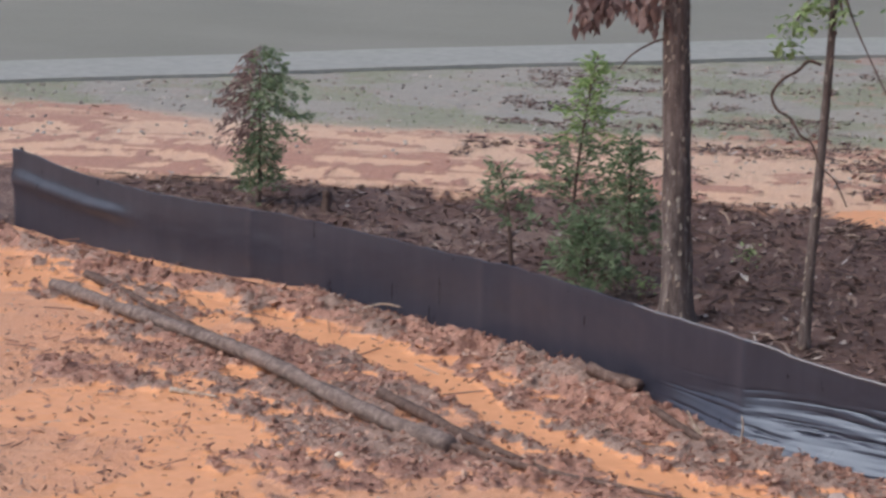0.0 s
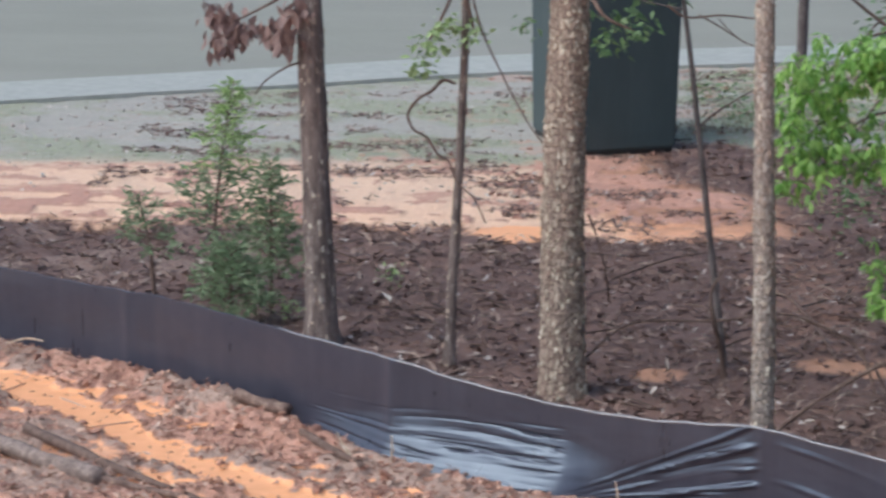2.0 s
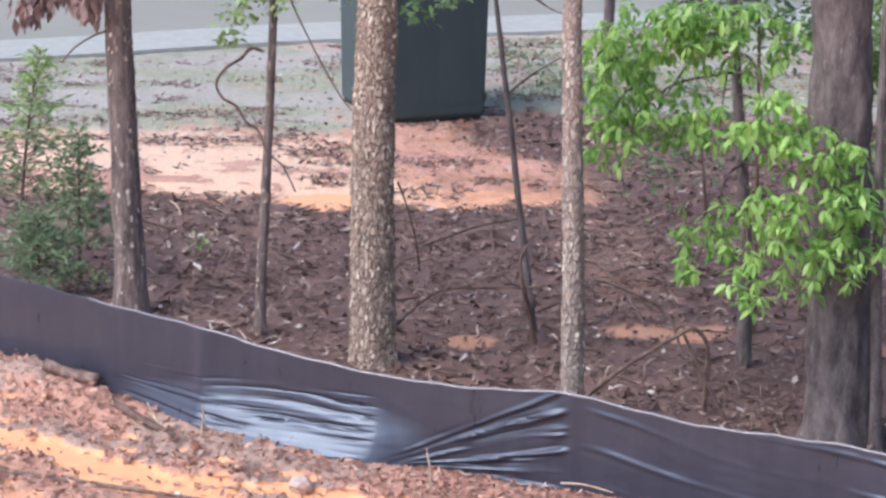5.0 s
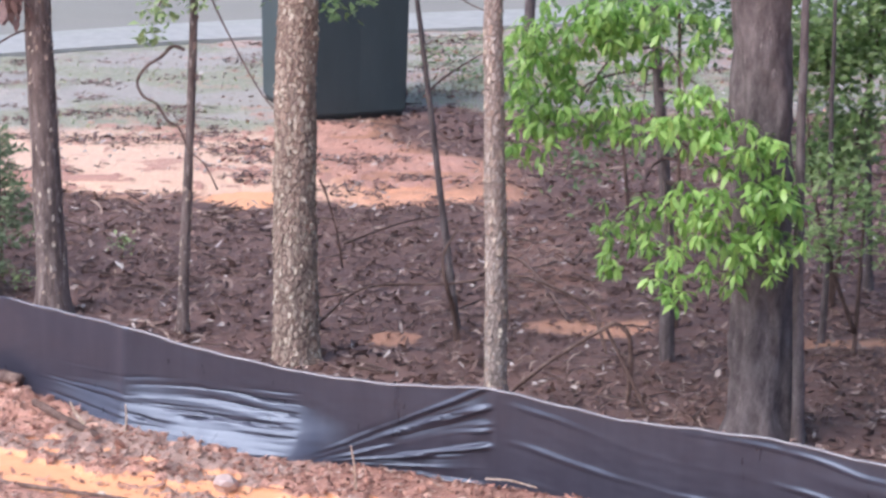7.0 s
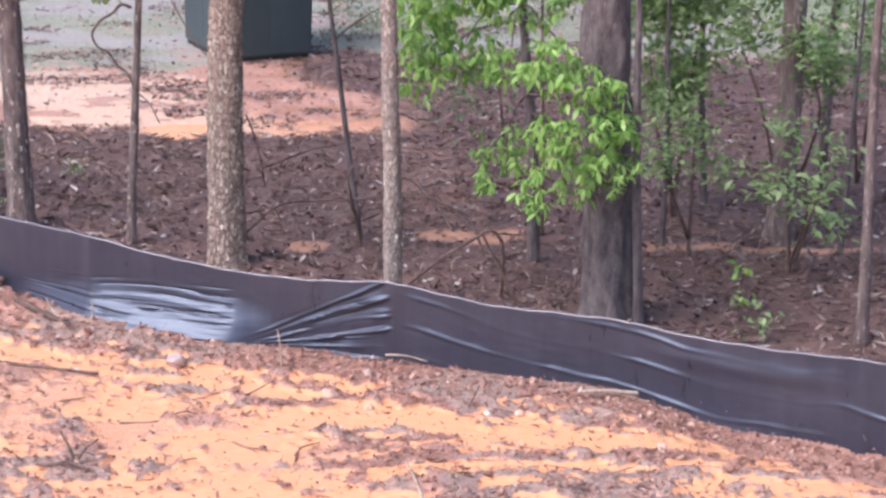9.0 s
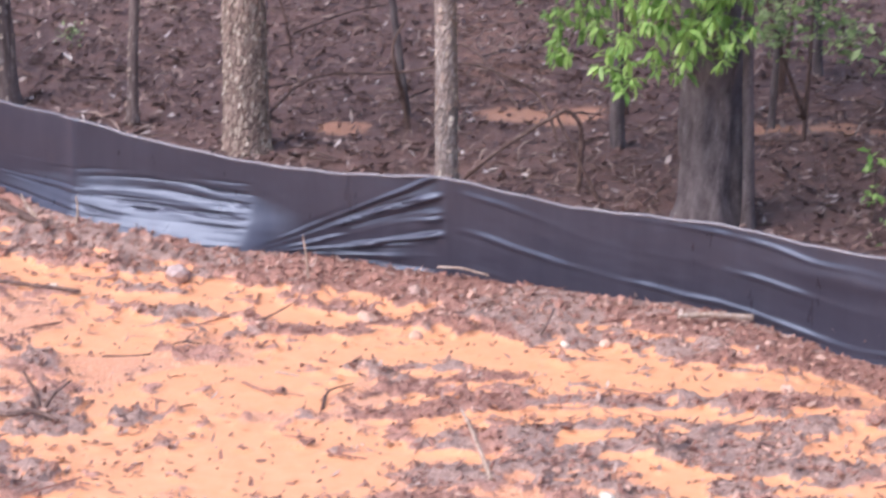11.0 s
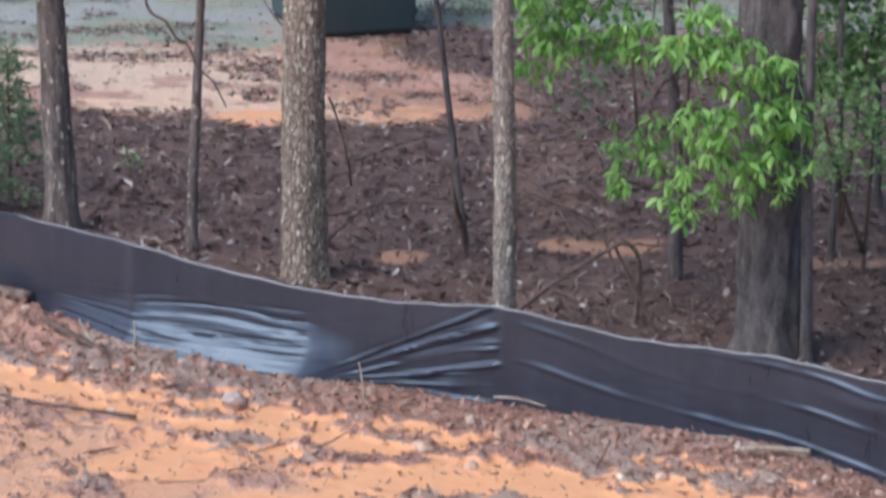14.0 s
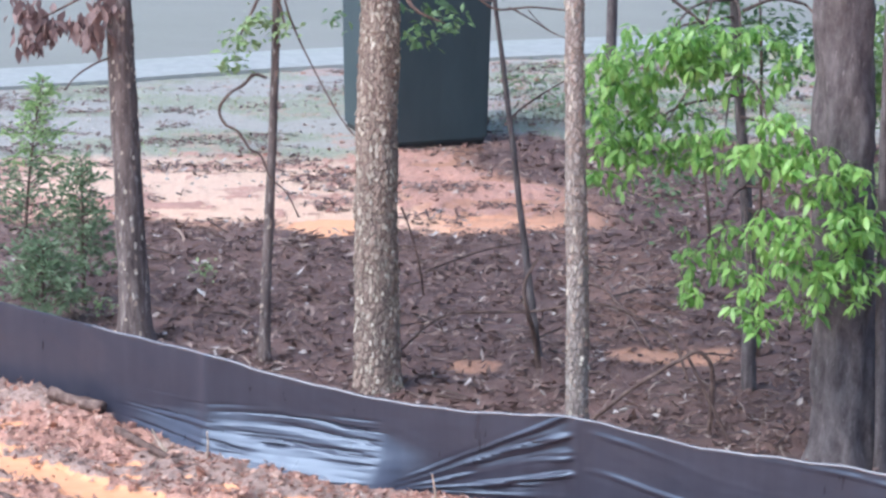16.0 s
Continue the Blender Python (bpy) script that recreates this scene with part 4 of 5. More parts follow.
stick("pale_stick", "pale peeled stick on the heap by the fence", [(2.42, 18.12, 0.06), (2.66, 18.16, 0.06), (2.92, 18.2, 0.06)], 0.018, 0.022, PALE_WOOD, "stick", 8, 0.2, 8)
stick("mottled_stick", "straight pale mottled stick on wet silt", [(0.93, 16.5, 0.05), (0.97, 16.05, 0.03), (1.04, 15.44, 0.01)], 0.010, 0.014, PALE_WOOD, "stick", 7, 0.2, 9)
stick("bent_stick", "thin bent stick at the foot of the fence", [(0.89, 19.0, 0.10), (1.05, 18.93, 0.11), (1.23, 18.86, 0.08)], 0.008, 0.006, PALE_WOOD, "stick", 6, 0.2, 10)
stick("upright_stick", "thin pale stick standing against the fence", [(0.02, 18.95, 0.02), (0.0, 18.97, 0.2), (-0.02, 18.99, 0.32)], 0.009, 0.006, PALE_WOOD, "stick", 6, 0.2, 11)
stick("upright_stick", "short pale splinter standing in the heap", [(-1.92, 20.3, 0.02), (-1.98, 20.34, 0.10), (-2.03, 20.36, 0.17)], 0.017, 0.006, PALE_WOOD, "stick", 6, 0.2, 12)
stick("upright_stick", "thin stick standing at the fence post", [(-1.62, 20.12, 0.02), (-1.61, 20.14, 0.12), (-1.62, 20.16, 0.22)], 0.009, 0.006, PALE_WOOD, "stick", 6, 0.2, 13)
stick("upright_stick", "pale stick poking up from the clods", [(0.84, 14.45, -0.05), (0.845, 14.5, 0.06), (0.84, 14.53, 0.17)], 0.013, 0.01, PALE_WOOD, "stick", 6, 0.2, 14)
stick("bent_twig", "dark bent twig lying on orange silt", [(-1.28, 17.59), (-1.0, 17.62), (-0.8, 17.68, 0.05), (-0.66, 17.78, 0.02)], 0.008, 0.005, TWIG, "twig", 6, 0.2, 15)
stick("bent_twig", "dark bent twig lying on orange silt", [(0.1, 16.66), (0.14, 16.85, 0.04), (0.29, 17.0, 0.03)], 0.009, 0.005, TWIG, "twig", 6, 0.2, 16)
stick("bent_twig", "dark twig arched over the wet silt", [(-0.32, 18.1, 0.0), (-0.2, 18.15, 0.07), (-0.05, 18.3, 0.13)], 0.007, 0.004, TWIG, "twig", 6, 0.2, 17)
stick("bent_twig", "short dark twig standing in the clay", [(1.5, 17.85, 0), (1.55, 17.9, 0.08), (1.6, 18.0, 0.13)], 0.008, 0.004, TWIG, "twig", 6, 0.2, 18)
stick("root_piece", "dark forked root stub standing in the clods", [(-1.58, 16.56, 0.0), (-1.60, 16.6, 0.1), (-1.68, 16.65, 0.22)], 0.016, 0.008, DEADWOOD, "root", 7, 0.25, 19)
stick("root_piece", "dark bent root arching out of the clods", [(-1.58, 16.5, 0.02), (-1.5, 16.6, 0.08), (-1.40, 16.7, 0.12)], 0.013, 0.006, DEADWOOD, "root", 7, 0.25, 20)
stick("root_piece", "dark curved root half buried in clay", [(-1.85, 16.55, 0.04), (-1.75, 16.4, 0.05), (-1.6, 16.42, 0.03), (-1.45, 16.35, 0.02)], 0.02, 0.012, DEADWOOD, "root", 7, 0.25, 21)
stick("pale_stick", "thin pale stick lying on brown clods", [(-2.1, 15.77, 0.05), (-1.95, 15.62, 0.06), (-1.76, 15.42, 0.05)], 0.012, 0.008, PALE_WOOD, "stick", 6, 0.2, 22)
stick("fallen_branch", "dark wet branch on grey clods", [(2.35, 14.7, 0.04), (2.55, 14.8, 0.05), (2.85, 14.9, 0.04)], 0.012, 0.009, TWIG, "branch", 7, 0.2, 23)
stick("pale_stick", "thin pale stick on the heap beside the fence", [(-4.95, 22.85, 0.1), (-4.8, 22.88, 0.11), (-4.65, 22.85, 0.1)], 0.010, 0.008, PALE_WOOD, "stick", 6, 0.2, 24)

# branches and stems in the wood
stick("arched_branch", "fallen branch arched over the leaf litter", [(1.10, 20.9, 0.13), (1.45, 20.9, 0.42), (1.79, 20.9, 0.64), (1.91, 20.9, 0.70), (2.01, 20.92, 0.6), (2.03, 20.95, 0.38), (2.02, 21.0, -0.03)], 0.015, 0.019, DEADWOOD, "branch", 8, 0.15, 31, False)
stick("arched_branch", "forked dead branch propped under the arched one", [(1.85, 20.95, 0.64), (2.01, 20.9, 0.32), (2.19, 20.85, -0.03)], 0.013, 0.015, TWIG, "branch", 8, 0.15, 32, False)
stick("fallen_branch", "long dark branch bowed across the wood floor", [(-0.30, 22.4, 0.26), (0.08, 22.6, 0.51), (0.74, 22.6, 0.55), (1.23, 22.6, 0.62), (1.55, 22.6, 0.53), (1.85, 22.55, 0.36), (2.0, 22.4, 0.0)], 0.010, 0.014, TWIG, "branch", 8, 0.15, 33, False)
stick("dead_sapling", "dead sapling stem holding up the bowed branch", [(0.83, 22.8, -0.04), (0.78, 22.75, 0.3), (0.72, 22.6, 0.54), (0.69, 22.6, 0.77), (0.8, 22.6, 1.0)], 0.03, 0.006, TWIG, "stem", 8, 0.15, 34, False)
stick("curved_twig", "curved bare twig reaching out from a slim trunk", [(-1.36, 23.08, 2.31), (-1.46, 23.1, 2.33), (-1.54, 23.1, 2.25), (-1.66, 23.1, 2.17), (-1.735, 23.1, 2.05), (-1.69, 23.1, 1.93), (-1.58, 23.08, 1.87), (-1.50, 23.06, 1.75), (-1.40, 23.05, 1.68), (-1.33, 23.02, 1.52), (-1.2, 23.0, 1.4), (-1.1, 23.0, 1.2)], 0.015, 0.006, TWIG, "twig", 7, 0.15, 35, False)
stick("hanging_twig", "thin bare twig hanging between the trunks", [(-1.25, 23.0, 3.1), (-1.16, 23.0, 2.78), (-1.02, 23.0, 2.47), (-0.77, 22.75, 2.07), (-0.58, 22.45, 1.9)], 0.009, 0.006, TWIG, "twig", 7, 0.15, 36, False)
stick("hanging_twig", "thin bare side twig of the dark sapling", [(0.53, 23.1, 1.95), (0.66, 23.4, 2.02), (0.86, 23.7, 2.1), (1.06, 23.8, 2.2)], 0.012, 0.006, TWIG, "twig", 7, 0.15, 37, False)
stick("hanging_twig", "bare twig with dead leaves beside the brown trunk", [(-2.58, 23.66, 2.38), (-2.75, 23.6, 2.33), (-2.92, 23.6, 2.22), (-3.02, 23.6, 2.1)], 0.010, 0.006, TWIG, "twig", 7, 0.15, 38, False)
stick("hanging_twig", "thin stub of dead branch by the oak", [(-0.28, 22.3, 1.45), (-0.22, 22.3, 1.3), (-0.14, 22.35, 1.0), (-0.10, 22.5, 0.7)], 0.009, 0.007, TWIG, "twig", 7, 0.15, 39, False)
stick("fallen_branch", "thin dark branch on the bank by the sapling", [(-0.1, 25.9, 0.05), (0.4, 26.4, 0.10), (0.8, 26.8, 0.08)], 0.014, 0.008, TWIG, "branch", 7, 0.15, 40)
stick("fallen_branch", "fallen grey branch among the leaf litter", [(1.05, 24.6, 0.1), (1.35, 24.9, 0.2), (1.6, 24.3, 0.12), (1.75, 23.4, 0.03)], 0.016, 0.012, DEADWOOD, "branch", 7, 0.15, 41)
stick("wood_stub", "short dark stump in the leaf litter", [(-6.16, 26.64, -0.05), (-6.15, 26.64, 0.1), (-6.14, 26.63, 0.22)], 0.045, 0.04, TWIG, "stump", 9, 0.2, 42)

stick("hanging_twig", "bare twig with a few leaves across the cabin", [(0.30, 22.95, 2.98), (0.45, 22.9, 2.9), (0.71, 22.9, 2.92), (0.98, 22.9, 2.9), (1.12, 22.7, 2.94)], 0.010, 0.006, TWIG, "twig", 7, 0.15, 43, False)
stick("hanging_twig", "thin forked bare twig reaching to the pale trunk", [(0.54, 22.9, 2.92), (0.69, 22.9, 2.84), (0.87, 22.9, 2.73), (1.05, 22.85, 2.66)], 0.007, 0.004, TWIG, "twig", 7, 0.15, 44, False)
stick("hanging_twig", "fine side twig of the forked one", [(0.69, 22.9, 2.90), (0.78, 22.9, 2.80), (0.90, 22.88, 2.71)], 0.005, 0.003, TWIG, "twig", 6, 0.15, 45, False)
stick("bare_bough", "dark bough arching over the bright sapling", [(1.5, 22.3, 3.3), (1.77, 22.3, 3.08), (1.94, 22.3, 2.95), (2.08, 22.3, 2.82), (2.25, 22.35, 2.6)], 0.014, 0.010, TWIG, "branch", 7, 0.15, 46, False)
stick("bare_bough", "dark bough reaching from the pine's side", [(2.3, 22.3, 3.0), (2.53, 22.3, 3.09), (2.71, 22.3, 3.07), (2.82, 22.3, 3.01), (2.9, 21.2, 2.9)], 0.013, 0.011, TWIG, "branch", 7, 0.15, 47, False)

WHITE_STONE = stone_material("white_quartz", (0.64, 0.54, 0.40), (0.85, 0.77, 0.63))
GREY_STONE = stone_material("pale_grey_stone", (0.40, 0.31, 0.27), (0.55, 0.44, 0.39))
PINK_STONE = stone_material("clay_stained_stone", (0.58, 0.36, 0.24), (0.74, 0.52, 0.38))


def stone(x, y, size, material, label, seed, flat=0.6):
    rnd = random.Random(seed)
    bm = bmesh.new()
    bmesh.ops.create_icosphere(bm, subdivisions=2, radius=1)
    for v in bm.verts:
        v.co *= 1 + 0.35 * noise.noise(v.co * 1.4 + Vector((seed * 3.1, 0, 0)))
        v.co = Vector((v.co.x * size * rnd.uniform(0.97, 1.03), v.co.y * size * 0.85, v.co.z * size * flat))
    ob = part("stone", bm, material, shade=False)
    ob.matrix_world = pose(x, y, height(x, y) + size * flat * 0.45, rnd.uniform(-20, 20), rnd.uniform(-20, 20), rnd.uniform(0, 360))
    tagged(ob, label, "stone", "loose stones")


for k, (x, y, size, mat, label) in enumerate([
        (1.67, 14.83, 0.07, WHITE_STONE, "white quartz stone on brown clods"), (1.73, 14.68, 0.05, WHITE_STONE, "small white quartz stone on brown clods"),
        (1.67, 15.15, 0.052, WHITE_STONE, "flat white quartz stone on brown clods"), (-0.60, 14.87, 0.06, WHITE_STONE, "cream white stone on reddish clods"),
        (-0.82, 14.9, 0.035, PINK_STONE, "small clay-stained stone on reddish clods"), (1.07, 14.86, 0.028, WHITE_STONE, "tiny white stone on clods"),
        (0.71, 17.93, 0.05, PINK_STONE, "clay-stained stone in wet silt"), (-0.86, 19.1, 0.11, GREY_STONE, "large pale grey stone at the heap's foot"),
        (1.65, 17.7, 0.035, WHITE_STONE, "small white stone beside wet silt"), (-1.69, 18.97, 0.035, WHITE_STONE, "small white stone beside a branch"),
        (0.4, 18.2, 0.07, PINK_STONE, "clay-stained stone in the heap"), (-5.29, 20.49, 0.055, WHITE_STONE, "white stone beside the long log"),
        (-4.62, 19.34, 0.045, WHITE_STONE, "white stone among wood chips"), (-4.35, 19.3, 0.035, WHITE_STONE, "small white stone among wood chips"),
        (-5.0, 20.9, 0.04, PINK_STONE, "clay-stained stone under the log"), (2.9, 15.1, 0.04, PINK_STONE, "clay-stained stone on grey clods"),
        (2.95, 16.9, 0.06, PINK_STONE, "pale clay lump on the clods"), (1.9, 17.75, 0.05, PINK_STONE, "clay-stained stone in the heap")]):
    stone(x, y, size, mat, label, k)


# ---- leafy sapling by the pine ----
CLUMPS_HIGH = [(1.30, 2.60, 0.24, 0.24), (1.54, 2.81, 0.37, 0.20), (1.86, 2.90, 0.33, 0.20), (2.19, 2.78, 0.45, 0.25), (1.35, 2.32, 0.25, 0.29),
               (1.24, 2.02, 0.15, 0.16), (1.60, 2.22, 0.37, 0.22), (2.05, 2.20, 0.29, 0.15), (2.42, 2.21, 0.25, 0.20), (2.71, 2.01, 0.29, 0.20)]
CLUMPS_LOW = [(2.92, 1.84, 0.21, 0.21), (2.48, 1.58, 0.21, 0.17), (2.74, 1.46, 0.33, 0.25), (3.07, 1.42, 0.21, 0.27), (2.71, 1.12, 0.20, 0.20),
              (2.04, 1.32, 0.25, 0.20), (2.26, 1.16, 0.16, 0.17), (2.31, 0.92, 0.11, 0.10), (1.89, 1.06, 0.07, 0.20), (2.96, 1.17, 0.22, 0.16)]


def leaf_shape(length, width):
    v, f = [], []
    rows = [(0, 0.04), (0.25, 0.75), (0.5, 1.0), (0.75, 0.7), (1.0, 0.03)]
    for t, w in rows:
        drop = -0.25 * t * t * length
        v += [(t * length, w * width / 2, drop + 0.12 * w * width), (t * length, 0, drop), (t * length, -w * width / 2, drop + 0.12 * w * width)]
    for i in range(4):
        a = i * 3
        f += [(a, a + 1, a + 4, a + 3), (a + 1, a + 2, a + 5, a + 4)]
    return v, f


def build_sapling():
    rnd = random.Random(77)
    base = Vector((2.46, 22.4, 0))
    root = thing("leafy_sapling", base, "young tree with fresh bright green drooping leaves", "tree")
    stem = [Vector(q) - base for q in [(2.46, 22.4, -0.1), (2.42, 22.4, 1.1), (2.29, 22.4, 2.5), (2.22, 22.4, 3.6), (2.25, 22.4, 4.6)]]
    line = bend(stem, 8)
    mesh_object("trunk", *tube(line, list(np.linspace(0.062, 0.02, len(line))), 10, 0.12, 4), BARK_DARK, root)
    v, f = leaf_shape(0.102, 0.038)
    mesh = bpy.data.meshes.new("leaf")
    mesh.from_pydata(v, [], f)
    mesh.polygons.foreach_set("use_smooth", [True] * len(mesh.polygons))
    mesh.materials.append(LEAF_ONE)
    poses, limbs = [], []
    for cx, cz, rx, rz in CLUMPS_HIGH + CLUMPS_LOW:
        c = Vector((cx, 21.0 + rnd.uniform(-0.1, 0.3), cz))
        if cx > 2.25:
            near = rnd.uniform(0.935, 0.95)  # the boughs that hang in front of the pine
            c = Vector((cx * near, 21.0 * near, 6.4 + (cz - 6.4) * near))
        bough = len(limbs)
        start = min(line, key=lambda q: (q + base - c).length + 0.5 * abs(q.z - cz - 0.3)) + base
        knee = start.lerp(c, 0.55) + Vector((0, 0, 0.18))
        limbs.append(mesh_object("limb", *tube([q - base for q in bend([start, knee, c], 5)], list(np.linspace(0.014, 0.004, 11)), 6), TWIG, root))
        whorls = max(9, int(rx * rz * (800 if cz > 2 else 600)))
        for _ in range(whorls):
            a, q = rnd.uniform(0, 2 * math.pi), math.sqrt(rnd.uniform(0, 1.25))
            node = c + Vector((math.cos(a) * q * rx, rnd.gauss(0, 0.13), math.sin(a) * q * rz + 0.05))
            turn = rnd.uniform(0, 360)
            for k in range(rnd.randint(4, 7)):
                s = rnd.uniform(0.5, 1.3)
                droop = rnd.uniform(-5, 75)
                poses.append((bough, pose(*(node - base)) @ pose(0, 0, 0, 0, 0, turn + k * 63 + rnd.uniform(-15, 15)) @ pose(0, 0, 0, rnd.uniform(-25, 25), droop) @ Matrix.Translation((0.02, 0, 0)) @ Matrix.Scale(s, 4)))
    rnd.shuffle(poses)
    for bough, m in poses[:300]:
        ob = new("leaf", mesh)
        ob.parent = limbs[bough]
        ob.matrix_basis = m
    verts, faces = [], []
    for _, m in poses[300:]:
        k = len(verts)
        verts += [m @ Vector(q) for q in v]
        faces += [tuple(i + k for i in q) for q in f]
    mesh_object("foliage", verts, faces, LEAF_BRIGHT, root)["kind"] = "stuff"


build_sapling()


# ---- shrubs of the understory ----
def shrub(name, label, base, stems, clumps, count, size, leaf, seed, hang=0.3, thick=0.022):
    """Thin stems (lists of points) and clumps (x, y, z, radius) of small leaves."""
    o = Vector((*base, 0))
    root = thing(name, o, label, "shrub")
    for k, pts in enumerate(stems):
        line = bend([Vector(q) - o for q in pts], 5)
        mesh_object("stem", *tube(line, list(np.linspace(thick, thick * 0.3, len(line))), 7, 0.1, seed + k), TWIG, root)
    cl = [(x - o.x, y - o.y, z, r) for x, y, z, r in clumps]
    mesh_object("foliage", *leaf_cloud(cl, count, size, seed, 0.5, hang), leaf, root)
    return root


shrub("understory_shrub", "tall grey-green shrub with small wet leaves", (4.0, 24.0), [[(4.0, 24, -0.05), (3.95, 24, 1.2), (3.85, 24, 2.4)], [(4.0, 24, -0.05), (4.15, 24, 1.4), (4.4, 24, 3.0)], [(4.0, 24, 0.3), (3.8, 23.9, 1.0), (3.7, 23.8, 1.7)]],
      [(3.87, 24, 2.06, 0.45), (4.18, 24, 2.25, 0.45), (4.09, 24, 1.55, 0.4), (4.48, 24, 2.63, 0.5), (3.75, 23.8, 2.6, 0.5), (3.9, 23.9, 1.3, 0.3), (4.1, 24, 3.1, 0.6), (4.35, 24.3, 2.9, 0.55), (3.75, 24.1, 2.15, 0.4)], 5200, 0.10, LEAF_GREY, 41)
shrub("understory_shrub", "dense dull green shrub beside a brown trunk", (5.1, 23.6), [[(5.1, 23.6, -0.05), (5.15, 23.7, 1.2), (5.1, 23.8, 2.6)], [(5.1, 23.6, 0.2), (5.3, 23.2, 1.2), (5.15, 23, 1.8)], [(5.1, 23.6, -0.05), (4.8, 23.5, 1.2), (4.55, 23.5, 1.9)]],
      [(5.11, 24, 2.51, 0.55), (5.2, 23, 2.0, 0.42), (4.56, 23.5, 2.05, 0.4), (5.4, 23.5, 1.65, 0.35), (4.9, 23.6, 2.9, 0.5), (4.7, 24.2, 2.7, 0.45)], 2600, 0.105, LEAF_GREY, 42)
shrub("low_shrub", "low grey-green shrub with drooping wet leaves", (4.85, 22.0), [[(4.85, 22, -0.05), (4.8, 22, 0.7), (4.77, 22, 1.4)], [(4.85, 22, -0.05), (5.05, 22, 0.6), (5.19, 22, 1.1)], [(4.85, 22, 0.1), (4.9, 21.7, 0.5), (4.92, 21.5, 0.85)]],
      [(4.77, 22, 1.37, 0.3), (5.19, 22, 1.13, 0.3), (4.92, 21.5, 0.89, 0.3), (5.1, 21.8, 0.6, 0.3), (4.6, 21.9, 0.9, 0.25)], 330, 0.12, LEAF_GREY, 43, 0.5)
shrub("low_shrub", "sparse low shrub with few pale leaves", (3.95, 22.5), [[(3.95, 22.5, -0.05), (3.97, 22.5, 0.7), (3.98, 22.5, 1.3)], [(3.95, 22.5, 0.2), (3.75, 22.4, 0.7), (3.65, 22.3, 1.0)]],
      [(3.98, 22.5, 1.25, 0.22), (3.7, 22.4, 1.5, 0.35), (4.2, 22.5, 0.9, 0.25), (3.65, 22.3, 1.0, 0.25)], 600, 0.09, LEAF_GREY, 44)
shrub("seedling", "small seedling with pale yellow-green leaves by the fence", (4.12, 20.4), [[(4.12, 20.4, -0.03), (4.11, 20.4, 0.25), (4.14, 20.45, 0.45)]],
      [(4.14, 20.45, 0.45, 0.12), (4.1, 20.4, 0.2, 0.10)], 34, 0.085, LEAF_BRIGHT, 45)
shrub("seedling", "low pale-leaved seedling at the fence", (4.2, 19.8), [[(4.2, 19.8, -0.03), (4.2, 19.8, 0.1), (4.22, 19.82, 0.18)]], [(4.2, 19.8, 0.16, 0.16)], 40, 0.085, LEAF_GREY, 46)
shrub("understory_shrub", "green shrub at the lawn's edge beyond the wood", (6.2, 25.5), [[(6.2, 25.5, -0.05), (6.1, 25.4, 1.1), (6.0, 25, 2.1)], [(6.2, 25.5, -0.05), (6.4, 25.8, 1.3), (6.5, 26, 2.4)]],
      [(6.0, 25, 2.09, 0.5), (6.49, 26, 2.33, 0.5), (6.3, 25.5, 1.4, 0.45), (6.6, 25.5, 1.8, 0.5)], 1200, 0.10, LEAF_PALE, 47)
shrub("low_shrub", "low dark shrubs in the far leaf litter", (2.6, 27.5), [[(2.6, 27.5, -0.05), (2.55, 27.5, 0.5), (2.5, 27.5, 0.9)]],
      [(2.5, 27.5, 0.9, 0.4), (2.9, 27.6, 0.6, 0.4), (2.2, 27.4, 0.5, 0.35)], 350, 0.08, LEAF_DULL, 48)
shrub("understory_shrub", "dull blue-green leafy crown behind the bright sapling", (2.62, 23.3), [[(2.62, 23.3, -0.05), (2.6, 23.3, 1.2), (2.55, 23.2, 2.6), (2.5, 23.2, 3.2)]],
      [(2.2, 23.2, 2.75, 0.35), (2.55, 23.2, 2.7, 0.4), (2.9, 23.2, 2.55, 0.35), (2.4, 23.2, 3.2, 0.5)], 900, 0.085, LEAF_DULL, 52)
shrub("overhanging_spray", "leafy spray at the top of the slim sapling", (-1.39, 23.04), [[(-1.34, 23.06, 3.2), (-1.42, 23, 2.95), (-1.56, 23, 2.66)], [(-1.34, 23.06, 3.1), (-1.25, 23, 2.9), (-1.2, 23, 2.7)]],
      [(-1.56, 23, 2.66, 0.16), (-1.42, 23, 2.8, 0.15), (-1.63, 23, 2.46, 0.12), (-1.25, 23, 2.73, 0.14)], 170, 0.085, LEAF_PALE, 49, 0.6)
shrub("overhanging_spray", "leafy spray hanging beside the oak trunk", (-0.33, 22.2), [[(-0.35, 22.2, 3.3), (-0.2, 22, 3.05), (0.05, 22, 2.92)]],
      [(-0.13, 22, 2.87, 0.13), (0.04, 22, 2.92, 0.12), (-0.22, 22, 2.80, 0.1), (-0.75, 22.1, 2.95, 0.1), (0.15, 22, 2.98, 0.14), (-0.05, 22.05, 3.0, 0.12)], 110, 0.085, LEAF_DULL, 50, 0.6)
shrub("dead_leaf_cluster", "cluster of hanging dead brown leaves by the trunk", (-2.55, 23.6), [[(-2.55, 23.66, 3.1), (-2.8, 23.6, 2.9), (-3.2, 23.6, 2.68)]],
      [(-3.28, 23.6, 2.58, 0.15), (-3.15, 23.6, 2.68, 0.14), (-2.87, 23.6, 2.67, 0.13), (-2.75, 23.55, 2.6, 0.12), (-3.3, 23.6, 2.78, 0.15), (-2.68, 23.5, 2.82, 0.12)], 230, 0.135, LEAF_DEAD, 51, 3.2)


